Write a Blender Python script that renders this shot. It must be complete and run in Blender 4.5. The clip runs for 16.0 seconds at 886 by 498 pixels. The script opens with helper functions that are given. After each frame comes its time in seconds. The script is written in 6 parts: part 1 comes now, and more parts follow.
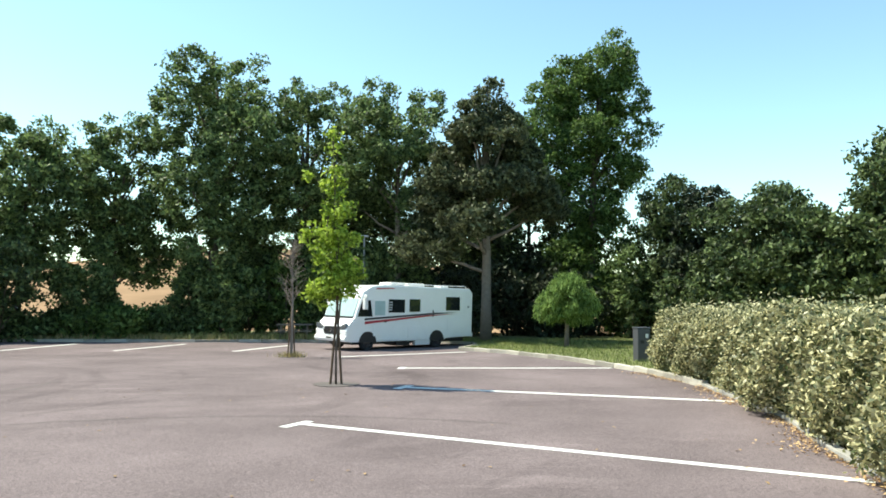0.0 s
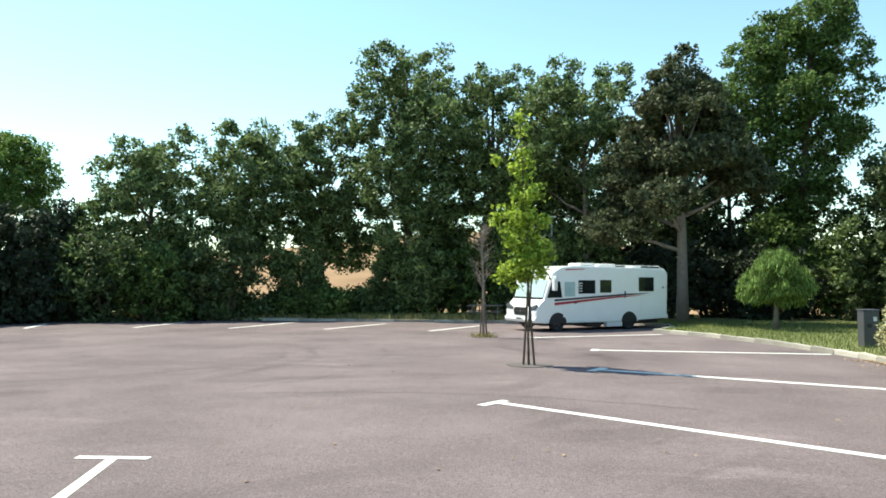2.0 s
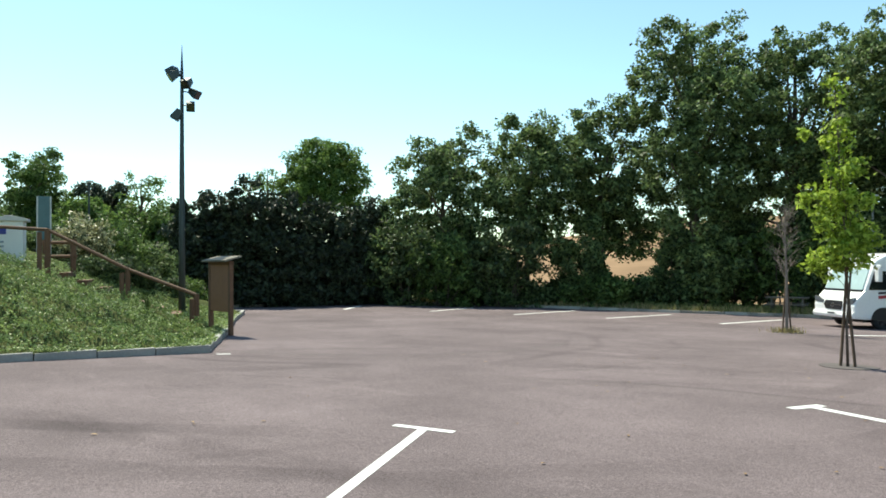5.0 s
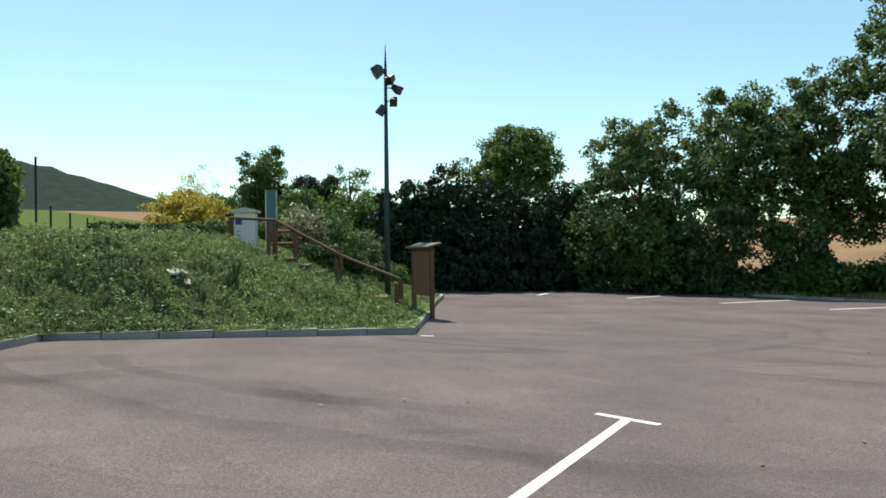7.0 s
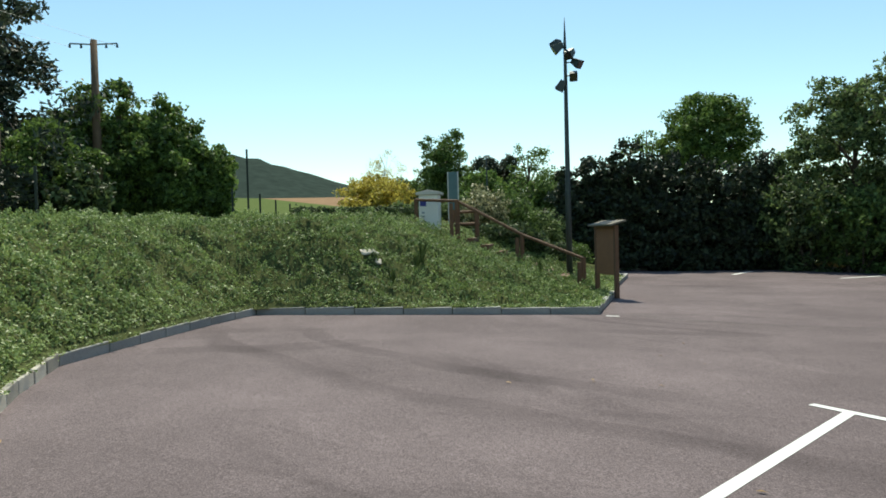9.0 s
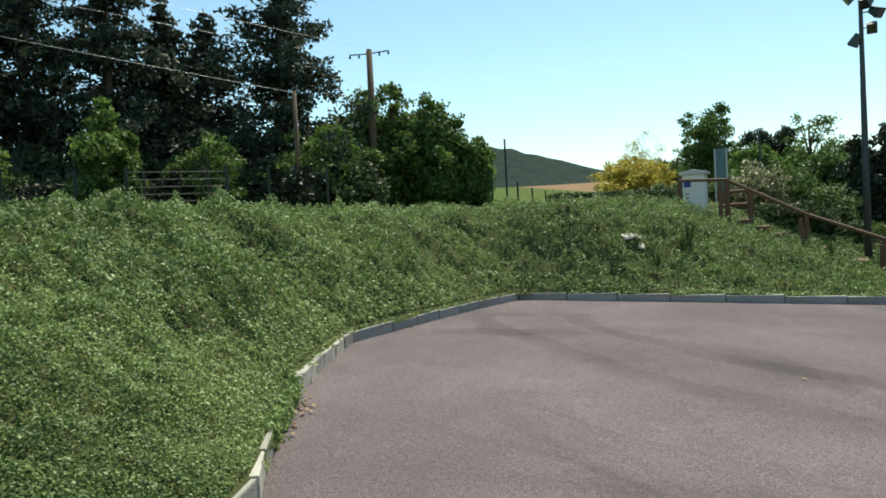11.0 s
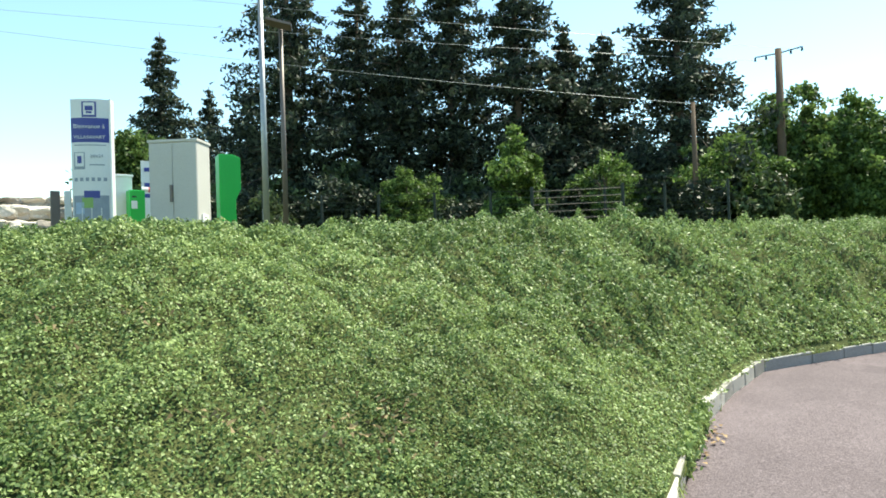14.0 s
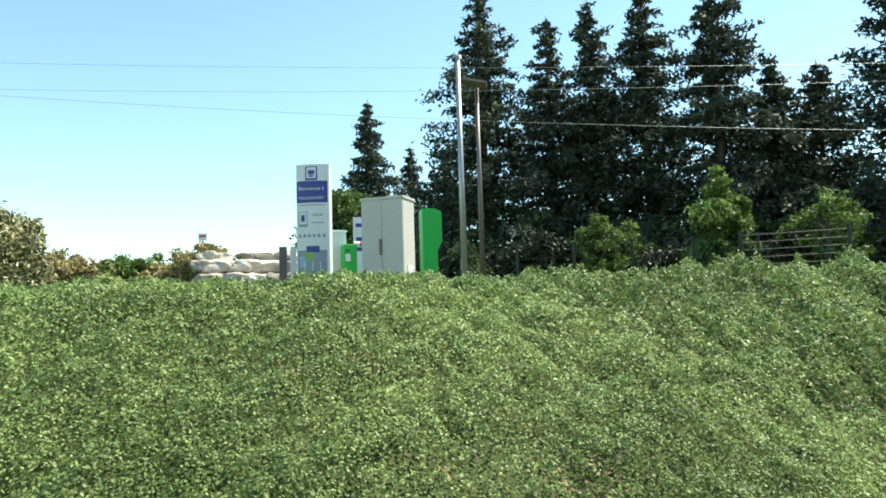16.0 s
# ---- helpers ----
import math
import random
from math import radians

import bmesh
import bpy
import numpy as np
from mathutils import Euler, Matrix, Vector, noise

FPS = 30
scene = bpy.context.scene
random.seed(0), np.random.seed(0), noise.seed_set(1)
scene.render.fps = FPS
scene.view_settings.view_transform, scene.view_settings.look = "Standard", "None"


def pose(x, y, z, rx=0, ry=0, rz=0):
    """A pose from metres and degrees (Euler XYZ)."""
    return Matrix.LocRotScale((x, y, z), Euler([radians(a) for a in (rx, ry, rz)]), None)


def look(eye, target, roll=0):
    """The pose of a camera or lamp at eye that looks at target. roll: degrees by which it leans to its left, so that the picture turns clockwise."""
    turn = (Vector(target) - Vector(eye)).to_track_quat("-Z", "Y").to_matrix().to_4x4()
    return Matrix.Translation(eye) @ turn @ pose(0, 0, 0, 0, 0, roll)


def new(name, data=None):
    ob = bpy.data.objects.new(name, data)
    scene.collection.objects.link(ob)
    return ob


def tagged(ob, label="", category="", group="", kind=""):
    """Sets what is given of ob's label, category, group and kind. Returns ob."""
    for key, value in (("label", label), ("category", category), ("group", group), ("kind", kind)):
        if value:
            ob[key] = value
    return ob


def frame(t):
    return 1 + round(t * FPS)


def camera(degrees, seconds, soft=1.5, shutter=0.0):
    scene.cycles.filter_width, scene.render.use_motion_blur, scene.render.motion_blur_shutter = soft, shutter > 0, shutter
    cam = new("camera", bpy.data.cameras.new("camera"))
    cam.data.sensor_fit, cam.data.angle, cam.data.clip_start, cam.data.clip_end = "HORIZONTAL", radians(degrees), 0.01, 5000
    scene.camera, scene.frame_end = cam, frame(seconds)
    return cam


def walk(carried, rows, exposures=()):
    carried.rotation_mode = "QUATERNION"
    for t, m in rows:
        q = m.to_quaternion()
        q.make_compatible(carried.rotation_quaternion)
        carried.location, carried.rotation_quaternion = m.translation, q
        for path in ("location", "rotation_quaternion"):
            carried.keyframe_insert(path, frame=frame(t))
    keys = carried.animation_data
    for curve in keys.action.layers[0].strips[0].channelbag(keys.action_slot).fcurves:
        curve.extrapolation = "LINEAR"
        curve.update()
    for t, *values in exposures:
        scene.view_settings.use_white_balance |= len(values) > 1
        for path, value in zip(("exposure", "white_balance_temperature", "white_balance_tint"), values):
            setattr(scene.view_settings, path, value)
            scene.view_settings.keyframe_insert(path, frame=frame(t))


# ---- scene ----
cam = camera(65.6, 16.0, soft=1.7)
PATH = [  # seconds, x, y, z, yaw, pitch, roll
    (0, 0.234, 0.293, 1.617, 1.13, 3.48, -0.27),
    (0.5, 0.241, 0.278, 1.627, 5.16, 2.84, -0.38),
    (1, 0.246, 0.275, 1.631, 8.78, 2.28, -0.27),
    (1.5, 0.198, 0.246, 1.636, 12.64, 1.90, 0.04),
    (2, 0.167, 0.244, 1.637, 16.61, 1.90, 0.40),
    (2.5, 0.155, 0.238, 1.642, 21.14, 1.82, 0.53),
    (3, 0.139, 0.238, 1.635, 25.26, 1.59, 0.73),
    (3.5, 0.111, 0.242, 1.630, 29.35, 1.31, 0.74),
    (6, 0.019, 0.158, 1.644, 46.87, 0.91, 0.31),
    (6.5, 0.009, 0.140, 1.643, 51.32, 0.56, 0.39),
    (7, 0.022, 0.098, 1.662, 55.41, 0.03, 0.63),
    (7.5, 0.001, 0.110, 1.650, 59.58, -0.33, 0.75),
    (8, -0.011, 0.107, 1.654, 63.26, -0.79, 0.79),
    (10.5, -0.214, -0.051, 1.613, 84.58, -1.59, 2.91),
    (11, -0.205, -0.087, 1.620, 91.04, -1.68, 2.96),
    (11.5, -0.205, -0.126, 1.620, 96.17, -1.79, 2.44),
    (12, -0.200, -0.168, 1.628, 101.54, -1.89, 2.10),
    (12.5, -0.201, -0.211, 1.630, 106.66, -1.75, 1.89),
    (13, -0.191, -0.228, 1.643, 112.44, -1.31, 1.91),
    (13.5, -0.181, -0.243, 1.649, 117.58, -0.37, 1.93),
    (14, -0.153, -0.269, 1.664, 122.61, 0.91, 1.98),
    (14.5, -0.142, -0.294, 1.670, 126.79, 2.06, 2.02),
    (15, -0.094, -0.312, 1.686, 130.97, 3.23, 1.94),
    (15.5, -0.050, -0.280, 1.691, 134.66, 4.30, 1.80),
    (16, -0.049, -0.294, 1.691, 138.54, 5.42, 1.78),
]
walk(cam, [(t, pose(x, y, z, 90 + p, r, yw)) for t, x, y, z, yw, p, r in PATH],
     exposures=[(t, e, 7100, -2) for t, e in ((0.0, 1.12), (3.5, 1.05), (6.0, 0.6), (8.0, 0.36), (11.0, 0.42), (12.5, 0.85), (13.5, 1.1), (14.5, 1.38), (16.0, 1.15))])

# ---------------------------------------------------------------- light
SUN_AZ, SUN_EL = 73.0, 57.0
sd = Vector((-math.sin(radians(SUN_AZ)) * math.cos(radians(SUN_EL)), math.cos(radians(SUN_AZ)) * math.cos(radians(SUN_EL)), math.sin(radians(SUN_EL))))
world = bpy.data.worlds.new("sky")
scene.world = world
world.use_nodes = True
wn = world.node_tree.nodes
sky = wn.new("ShaderNodeTexSky")
sky.sky_type = "NISHITA"
sky.sun_disc = False
sky.sun_elevation, sky.sun_rotation = radians(SUN_EL), radians(-SUN_AZ)
sky.air_density, sky.dust_density, sky.ozone_density = 1.0, 0.15, 1.3
wn["Background"].inputs["Strength"].default_value = 0.132
hue = wn.new("ShaderNodeVectorMath")
hue.operation = "MULTIPLY"
hue.inputs[1].default_value = (0.92, 1.015, 1.0)
world.node_tree.links.new(sky.outputs["Color"], hue.inputs[0])
world.node_tree.links.new(hue.outputs[0], wn["Background"].inputs["Color"])
sun_data = bpy.data.lights.new("sun", "SUN")
sun_data.energy, sun_data.angle, sun_data.color = 4.35, radians(0.55), (1.0, 0.95, 0.87)
new("sun", sun_data).matrix_world = look(sd * 60, (0, 0, 0))


# ---------------------------------------------------------------- materials
def mat(name, col, rough=0.7, metal=0.0, var=0.25, scale=8.0, fine=80.0, bump=0.0, col2=None, island=0.0, objrand=0.0, translucent=0.0, spec=0.5, big=0.0, coat=0.0, span=0.25):
    """A node material: base colour varied by two scales of noise, with bump."""
    m = bpy.data.materials.new(name)
    m.use_nodes = True
    nt = m.node_tree
    n, l = nt.nodes, nt.links
    b = n["Principled BSDF"]
    b.inputs["Roughness"].default_value = rough
    b.inputs["Metallic"].default_value = metal
    b.inputs["Specular IOR Level"].default_value = spec
    b.inputs["Coat Weight"].default_value = coat
    tc = n.new("ShaderNodeTexCoord")
    n1, n2 = n.new("ShaderNodeTexNoise"), n.new("ShaderNodeTexNoise")
    n1.inputs["Scale"].default_value, n1.inputs["Detail"].default_value = scale, 4.0
    n2.inputs["Scale"].default_value, n2.inputs["Detail"].default_value = fine, 3.0
    l.new(tc.outputs["Object"], n1.inputs["Vector"])
    l.new(tc.outputs["Object"], n2.inputs["Vector"])
    add = n.new("ShaderNodeMath")
    add.operation = "MULTIPLY_ADD"
    add.inputs[1].default_value = 0.55
    l.new(n2.outputs["Fac"], add.inputs[0])
    half = n.new("ShaderNodeMath")
    half.operation = "MULTIPLY"
    half.inputs[1].default_value = 0.45
    l.new(n1.outputs["Fac"], half.inputs[0])
    l.new(half.outputs[0], add.inputs[2])
    fac = add.outputs[0]
    if big:
        n3 = n.new("ShaderNodeTexNoise")
        n3.inputs["Scale"].default_value, n3.inputs["Detail"].default_value = big, 5.0
        l.new(tc.outputs["Object"], n3.inputs["Vector"])
        mb = n.new("ShaderNodeMath")
        mb.operation = "MULTIPLY_ADD"
        mb.inputs[1].default_value = 0.55
        l.new(n3.outputs["Fac"], mb.inputs[0])
        sb = n.new("ShaderNodeMath")
        sb.operation = "SUBTRACT"
        sb.inputs[1].default_value = 0.275
        l.new(fac, sb.inputs[0])
        l.new(sb.outputs[0], mb.inputs[2])
        fac = mb.outputs[0]
    if island or objrand:
        src = n.new("ShaderNodeNewGeometry").outputs["Random Per Island"] if island else n.new("ShaderNodeObjectInfo").outputs["Random"]
        ma = n.new("ShaderNodeMath")
        ma.operation = "MULTIPLY_ADD"
        ma.inputs[1].default_value = island or objrand
        l.new(src, ma.inputs[0])
        sh = n.new("ShaderNodeMath")
        sh.operation = "SUBTRACT"
        sh.inputs[1].default_value = (island or objrand) * 0.5
        l.new(fac, sh.inputs[0])
        l.new(sh.outputs[0], ma.inputs[2])
        fac = ma.outputs[0]
    ramp = n.new("ShaderNodeValToRGB")
    lo = tuple(c * (1 - var) for c in col)
    hi = col2 or tuple(min(1.0, c * (1 + var)) for c in col)
    ramp.color_ramp.elements[0].position, ramp.color_ramp.elements[0].color = 0.5 - span, (*lo, 1)
    ramp.color_ramp.elements[1].position, ramp.color_ramp.elements[1].color = 0.5 + span, (*hi, 1)
    l.new(fac, ramp.inputs["Fac"])
    l.new(ramp.outputs["Color"], b.inputs["Base Color"])
    if bump:
        bp = n.new("ShaderNodeBump")
        bp.inputs["Strength"].default_value, bp.inputs["Distance"].default_value = bump, 0.02
        l.new(n2.outputs["Fac"], bp.inputs["Height"])
        l.new(bp.outputs["Normal"], b.inputs["Normal"])
    if translucent:
        tr, mx = n.new("ShaderNodeBsdfTranslucent"), n.new("ShaderNodeMixShader")
        l.new(ramp.outputs["Color"], tr.inputs["Color"])
        mx.inputs["Fac"].default_value = translucent
        l.new(b.outputs[0], mx.inputs[1])
        l.new(tr.outputs[0], mx.inputs[2])
        l.new(mx.outputs[0], n["Material Output"].inputs["Surface"])
    return m


def leaf_mat(name, a, b, rough=0.55, tr=0.38, spec=0.25):
    return mat(name, a, rough, col2=b, var=0.35, scale=0.7, fine=3.0, island=0.9, translucent=tr, spec=spec)




def asphalt_material():
    """Worn asphalt: fine chippings, broad stains, pale dusty patches and the sweeping tracks of turning tyres."""
    m = bpy.data.materials.new("worn_asphalt")
    m.use_nodes = True
    nt = m.node_tree
    n, l = nt.nodes, nt.links
    b = n["Principled BSDF"]
    b.inputs["Roughness"].default_value, b.inputs["Specular IOR Level"].default_value = 0.93, 0.06
    pos = n.new("ShaderNodeNewGeometry").outputs["Position"]

    def noise_of(scale, detail=4.0, vec=pos, rough=0.55):
        t = n.new("ShaderNodeTexNoise")
        t.inputs["Scale"].default_value, t.inputs["Detail"].default_value, t.inputs["Roughness"].default_value = scale, detail, rough
        l.new(vec, t.inputs["Vector"])
        return t.outputs["Fac"]

    def span(fac, lo, hi, a, z):
        r = n.new("ShaderNodeMapRange")
        r.inputs["From Min"].default_value, r.inputs["From Max"].default_value = lo, hi
        r.inputs["To Min"].default_value, r.inputs["To Max"].default_value = a, z
        l.new(fac, r.inputs["Value"])
        return r.outputs[0]

    def calc(op, p, q):
        k = n.new("ShaderNodeMath")
        k.operation = op
        l.new(p, k.inputs[0])
        if isinstance(q, float):
            k.inputs[1].default_value = q
        else:
            l.new(q, k.inputs[1])
        return k.outputs[0]

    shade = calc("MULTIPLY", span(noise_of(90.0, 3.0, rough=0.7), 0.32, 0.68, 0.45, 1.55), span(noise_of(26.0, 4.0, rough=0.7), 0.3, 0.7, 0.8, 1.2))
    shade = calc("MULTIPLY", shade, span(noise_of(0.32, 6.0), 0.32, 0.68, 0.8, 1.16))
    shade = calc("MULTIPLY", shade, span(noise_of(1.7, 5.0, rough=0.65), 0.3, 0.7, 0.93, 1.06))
    # tyre tracks sweep round the places where vehicles turn
    for cx, cy, freq, depth in ((-13.5, 13.5, 1.1, 0.2), (2.5, -1.0, 0.95, 0.15), (-9.0, 22.0, 0.8, 0.14)):
        d = n.new("ShaderNodeVectorMath")
        d.operation = "DISTANCE"
        d.inputs[1].default_value = (cx, cy, 0)
        l.new(pos, d.inputs[0])
        wob = calc("ADD", d.outputs["Value"], span(noise_of(0.25, 2.0), 0.0, 1.0, 0.0, 1.6))
        line = n.new("ShaderNodeTexNoise")
        line.noise_dimensions = "1D"
        line.inputs["Scale"].default_value, line.inputs["Detail"].default_value = freq, 3.0
        l.new(wob, line.inputs["W"])
        dark = calc("MULTIPLY", span(line.outputs["Fac"], 0.56, 0.68, 0.0, depth), span(noise_of(0.21, 3.0), 0.44, 0.6, 0.0, 1.0))
        one = n.new("ShaderNodeMath")
        one.operation = "SUBTRACT"
        one.inputs[0].default_value = 1.0
        l.new(dark, one.inputs[1])
        shade = calc("MULTIPLY", shade, one.outputs[0])
    # pale scuffs
    st = n.new("ShaderNodeMapping")
    st.inputs["Scale"].default_value = (0.35, 1.5, 1.0)
    st.inputs["Rotation"].default_value = (0, 0, 0.5)
    l.new(pos, st.inputs["Vector"])
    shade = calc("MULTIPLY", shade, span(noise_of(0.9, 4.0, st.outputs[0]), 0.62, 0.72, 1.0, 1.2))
    col = n.new("ShaderNodeVectorMath")
    col.operation = "SCALE"
    col.inputs[0].default_value = (0.162, 0.131, 0.136)
    l.new(shade, col.inputs["Scale"])
    l.new(col.outputs[0], b.inputs["Base Color"])
    bp = n.new("ShaderNodeBump")
    bp.inputs["Strength"].default_value, bp.inputs["Distance"].default_value = 0.45, 0.008
    l.new(noise_of(120.0, 2.0), bp.inputs["Height"])
    l.new(bp.outputs["Normal"], b.inputs["Normal"])
    return m


ASPHALT = asphalt_material()
PAINT_LINE = mat("road_paint", (0.72, 0.72, 0.70), 0.6, var=0.2, scale=6, fine=60, bump=0.2)
CONCRETE = mat("kerb_concrete", (0.33, 0.32, 0.30), 0.9, var=0.3, scale=4, fine=50, bump=0.4, objrand=0.2)
KERB_PALE = mat("kerb_pale", (0.39, 0.36, 0.31), 0.9, var=0.35, scale=4, fine=50, bump=0.4, objrand=0.5)
SOIL = mat("mat_of_low_plants", (0.06, 0.08, 0.03), 0.95, var=0.5, scale=2.5, fine=45, bump=0.9, col2=(0.13, 0.145, 0.06), spec=0.03)
VERGE = mat("verge_grass", (0.1, 0.13, 0.035), 0.95, var=0.4, scale=1.0, fine=25, bump=0.5, col2=(0.21, 0.21, 0.08))
COVER = mat("ground_cover_leaf", (0.105, 0.178, 0.045), 0.5, col2=(0.36, 0.455, 0.165), var=0.35, scale=0.9, fine=5.0, island=0.55, big=0.35, translucent=0.3, spec=0.28)
LITTER = leaf_mat("fallen_leaf", (0.27, 0.15, 0.075), (0.55, 0.38, 0.21), 0.7, 0.1)
DRY = leaf_mat("dry_leaf", (0.21, 0.12, 0.055), (0.36, 0.24, 0.12), 0.7, 0.1)
BARK = mat("bark", (0.11, 0.085, 0.065), 0.95, var=0.4, scale=5, fine=40, bump=0.8)
BARK_PALE = mat("pale_bark", (0.22, 0.18, 0.15), 0.95, var=0.4, scale=5, fine=40, bump=0.8)
LEAF_OAK = leaf_mat("leaf_oak", (0.066, 0.105, 0.038), (0.21, 0.288, 0.108))
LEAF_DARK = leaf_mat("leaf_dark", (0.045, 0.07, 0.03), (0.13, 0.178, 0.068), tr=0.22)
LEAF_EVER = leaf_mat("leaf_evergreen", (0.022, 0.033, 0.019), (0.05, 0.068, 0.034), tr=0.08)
LEAF_MID = leaf_mat("leaf_mid", (0.065, 0.115, 0.03), (0.165, 0.25, 0.07))
LEAF_LIGHT = leaf_mat("leaf_light", (0.08, 0.14, 0.03), (0.2, 0.3, 0.08))
LEAF_LIME = leaf_mat("leaf_lime", (0.2, 0.31, 0.03), (0.44, 0.56, 0.09), tr=0.45)
LEAF_GREY = leaf_mat("leaf_silver", (0.10, 0.13, 0.045), (0.58, 0.54, 0.31), 0.45, 0.2, 0.4)
LEAF_YELLOW = leaf_mat("leaf_yellow", (0.4, 0.33, 0.05), (0.66, 0.56, 0.13), tr=0.4)
NEEDLE = leaf_mat("needle_dark", (0.024, 0.038, 0.028), (0.088, 0.112, 0.068), 0.6, 0.18)
NEEDLE_PINE = leaf_mat("needle_pine", (0.11, 0.19, 0.04), (0.27, 0.39, 0.11), 0.6, 0.3)
NEEDLE_CEDAR = leaf_mat("needle_cedar", (0.05, 0.064, 0.03), (0.135, 0.15, 0.075), 0.6, 0.2)


# ---------------------------------------------------------------- mesh helpers
class Build:
    """Collects vertices and faces of one mesh."""

    def __init__(self):
        self.v, self.f = [], []

    def box(self, c, s, m=None):
        k = len(self.v)
        for dx, dy, dz in ((-1, -1, -1), (1, -1, -1), (1, 1, -1), (-1, 1, -1), (-1, -1, 1), (1, -1, 1), (1, 1, 1), (-1, 1, 1)):
            p = Vector((c[0] + dx * s[0] / 2, c[1] + dy * s[1] / 2, c[2] + dz * s[2] / 2))
            self.v.append(tuple(m @ p if m else p))
        self.f += [tuple(k + i for i in q) for q in ((3, 2, 1, 0), (4, 5, 6, 7), (0, 1, 5, 4), (1, 2, 6, 5), (2, 3, 7, 6), (3, 0, 4, 7))]
        return self

    def tube(self, pts, radii, n=8, caps=True):
        k = len(self.v)
        pts = [Vector(p) for p in pts]
        for i, p in enumerate(pts):
            d = (pts[min(i + 1, len(pts) - 1)] - pts[max(i - 1, 0)]).normalized()
            a = d.orthogonal().normalized() if abs(d.z) < 0.95 else Vector((1, 0, 0))
            a = (a - d * a.dot(d)).normalized()
            b = d.cross(a)
            r = radii[i] if isinstance(radii, (list, tuple)) else radii
            for j in range(n):
                t = 2 * math.pi * j / n
                self.v.append(tuple(p + a * (math.cos(t) * r) + b * (math.sin(t) * r)))
        for i in range(len(pts) - 1):
            for j in range(n):
                q = (j + 1) % n
                self.f.append((k + i * n + j, k + i * n + q, k + (i + 1) * n + q, k + (i + 1) * n + j))
        if caps:
            self.f.append(tuple(k + j for j in reversed(range(n))))
            self.f.append(tuple(k + (len(pts) - 1) * n + j for j in range(n)))
        return self

    def prism(self, poly, axis, lo, hi):
        """A polygon in the plane across an axis, drawn out along it."""
        k, n = len(self.v), len(poly)
        for h in (lo, hi):
            for a, b in poly:
                self.v.append({"x": (h, a, b), "y": (a, h, b), "z": (a, b, h)}[axis])
        self.f.append(tuple(k + i for i in reversed(range(n))))
        self.f.append(tuple(k + n + i for i in range(n)))
        for i in range(n):
            j = (i + 1) % n
            self.f.append((k + i, k + j, k + n + j, k + n + i))
        return self

    def move(self, m):
        self.v = [tuple(m @ Vector(p)) for p in self.v]
        return self

    def mesh(self, name, bevel=0.0, smooth=False, seg=2):
        me = bpy.data.meshes.new(name)
        me.from_pydata(self.v, [], self.f)
        bm = bmesh.new()
        bm.from_mesh(me)
        bmesh.ops.recalc_face_normals(bm, faces=bm.faces)
        if bevel:
            bmesh.ops.bevel(bm, geom=[e for e in bm.edges if e.calc_face_angle(0) > 0.5], offset=bevel, segments=seg, affect="EDGES", profile=0.6)
        if smooth:
            for f in bm.faces:
                f.smooth = True
        bm.to_mesh(me)
        bm.free()
        return me


def part(name, build, material, parent=None, label="", bevel=0.0, smooth=False, m=None):
    me = build.mesh(name, bevel, smooth) if isinstance(build, Build) else build
    if not me.materials:
        me.materials.append(material)
    ob = new(name, me)
    if parent:
        ob.parent = parent
    if m is not None:
        ob.matrix_basis = m
    if label:
        tagged(ob, label)
    return ob


def thing(name, m, label, category, group="", kind=""):
    ob = new(name)
    ob.matrix_basis = m
    return tagged(ob, label, category, group, kind)


def grid_mesh(name, X, Y, Z, keep=None):
    """A sheet from 2D arrays of places."""
    r, c = X.shape
    me = bpy.data.meshes.new(name)
    idx = np.arange(r * c).reshape(r, c)
    q = np.stack([idx[:-1, :-1], idx[:-1, 1:], idx[1:, 1:], idx[1:, :-1]], -1)
    q = q[keep] if keep is not None else q.reshape(-1, 4)
    me.from_pydata(np.stack([X, Y, Z], -1).reshape(-1, 3).tolist(), [], q.reshape(-1, 4).tolist())
    for p in me.polygons:
        p.use_smooth = True
    me.update()
    return me


def leaf_mesh(name, P, L, W, rng, up=0.0, N=None, corners=4):
    """Loose leaves: at places P, of lengths L and widths W, each a folded four-sided blade turned at random, leaning to direction N."""
    n = len(P)
    d = rng.normal(size=(n, 3))
    if N is not None:
        d = d * (1 - up) + N * up * 1.7
    d /= np.linalg.norm(d, axis=1)[:, None] + 1e-9
    a = np.cross(d, rng.normal(size=(n, 3)))
    a /= np.linalg.norm(a, axis=1)[:, None] + 1e-9
    b = np.cross(d, a)
    L, W = np.broadcast_to(L, n)[:, None], np.broadcast_to(W, n)[:, None]
    V = np.stack([P - a * L / 2, P + b * W / 2 + d * W * 0.2, P + a * L / 2, P - b * W / 2 + d * W * 0.2], 1)
    if corners == 3:
        V = np.stack([P - a * L / 2 + b * W / 2, P + a * L / 2, P - a * L / 2 - b * W / 2], 1)
    k = corners
    me = bpy.data.meshes.new(name)
    me.vertices.add(k * n)
    me.vertices.foreach_set("co", V.astype(np.float32).ravel())
    me.loops.add(k * n)
    me.loops.foreach_set("vertex_index", np.arange(k * n, dtype=np.int32))
    me.polygons.add(n)
    me.polygons.foreach_set("loop_start", np.arange(0, k * n, k, dtype=np.int32))
    me.update(calc_edges=True)
    return me


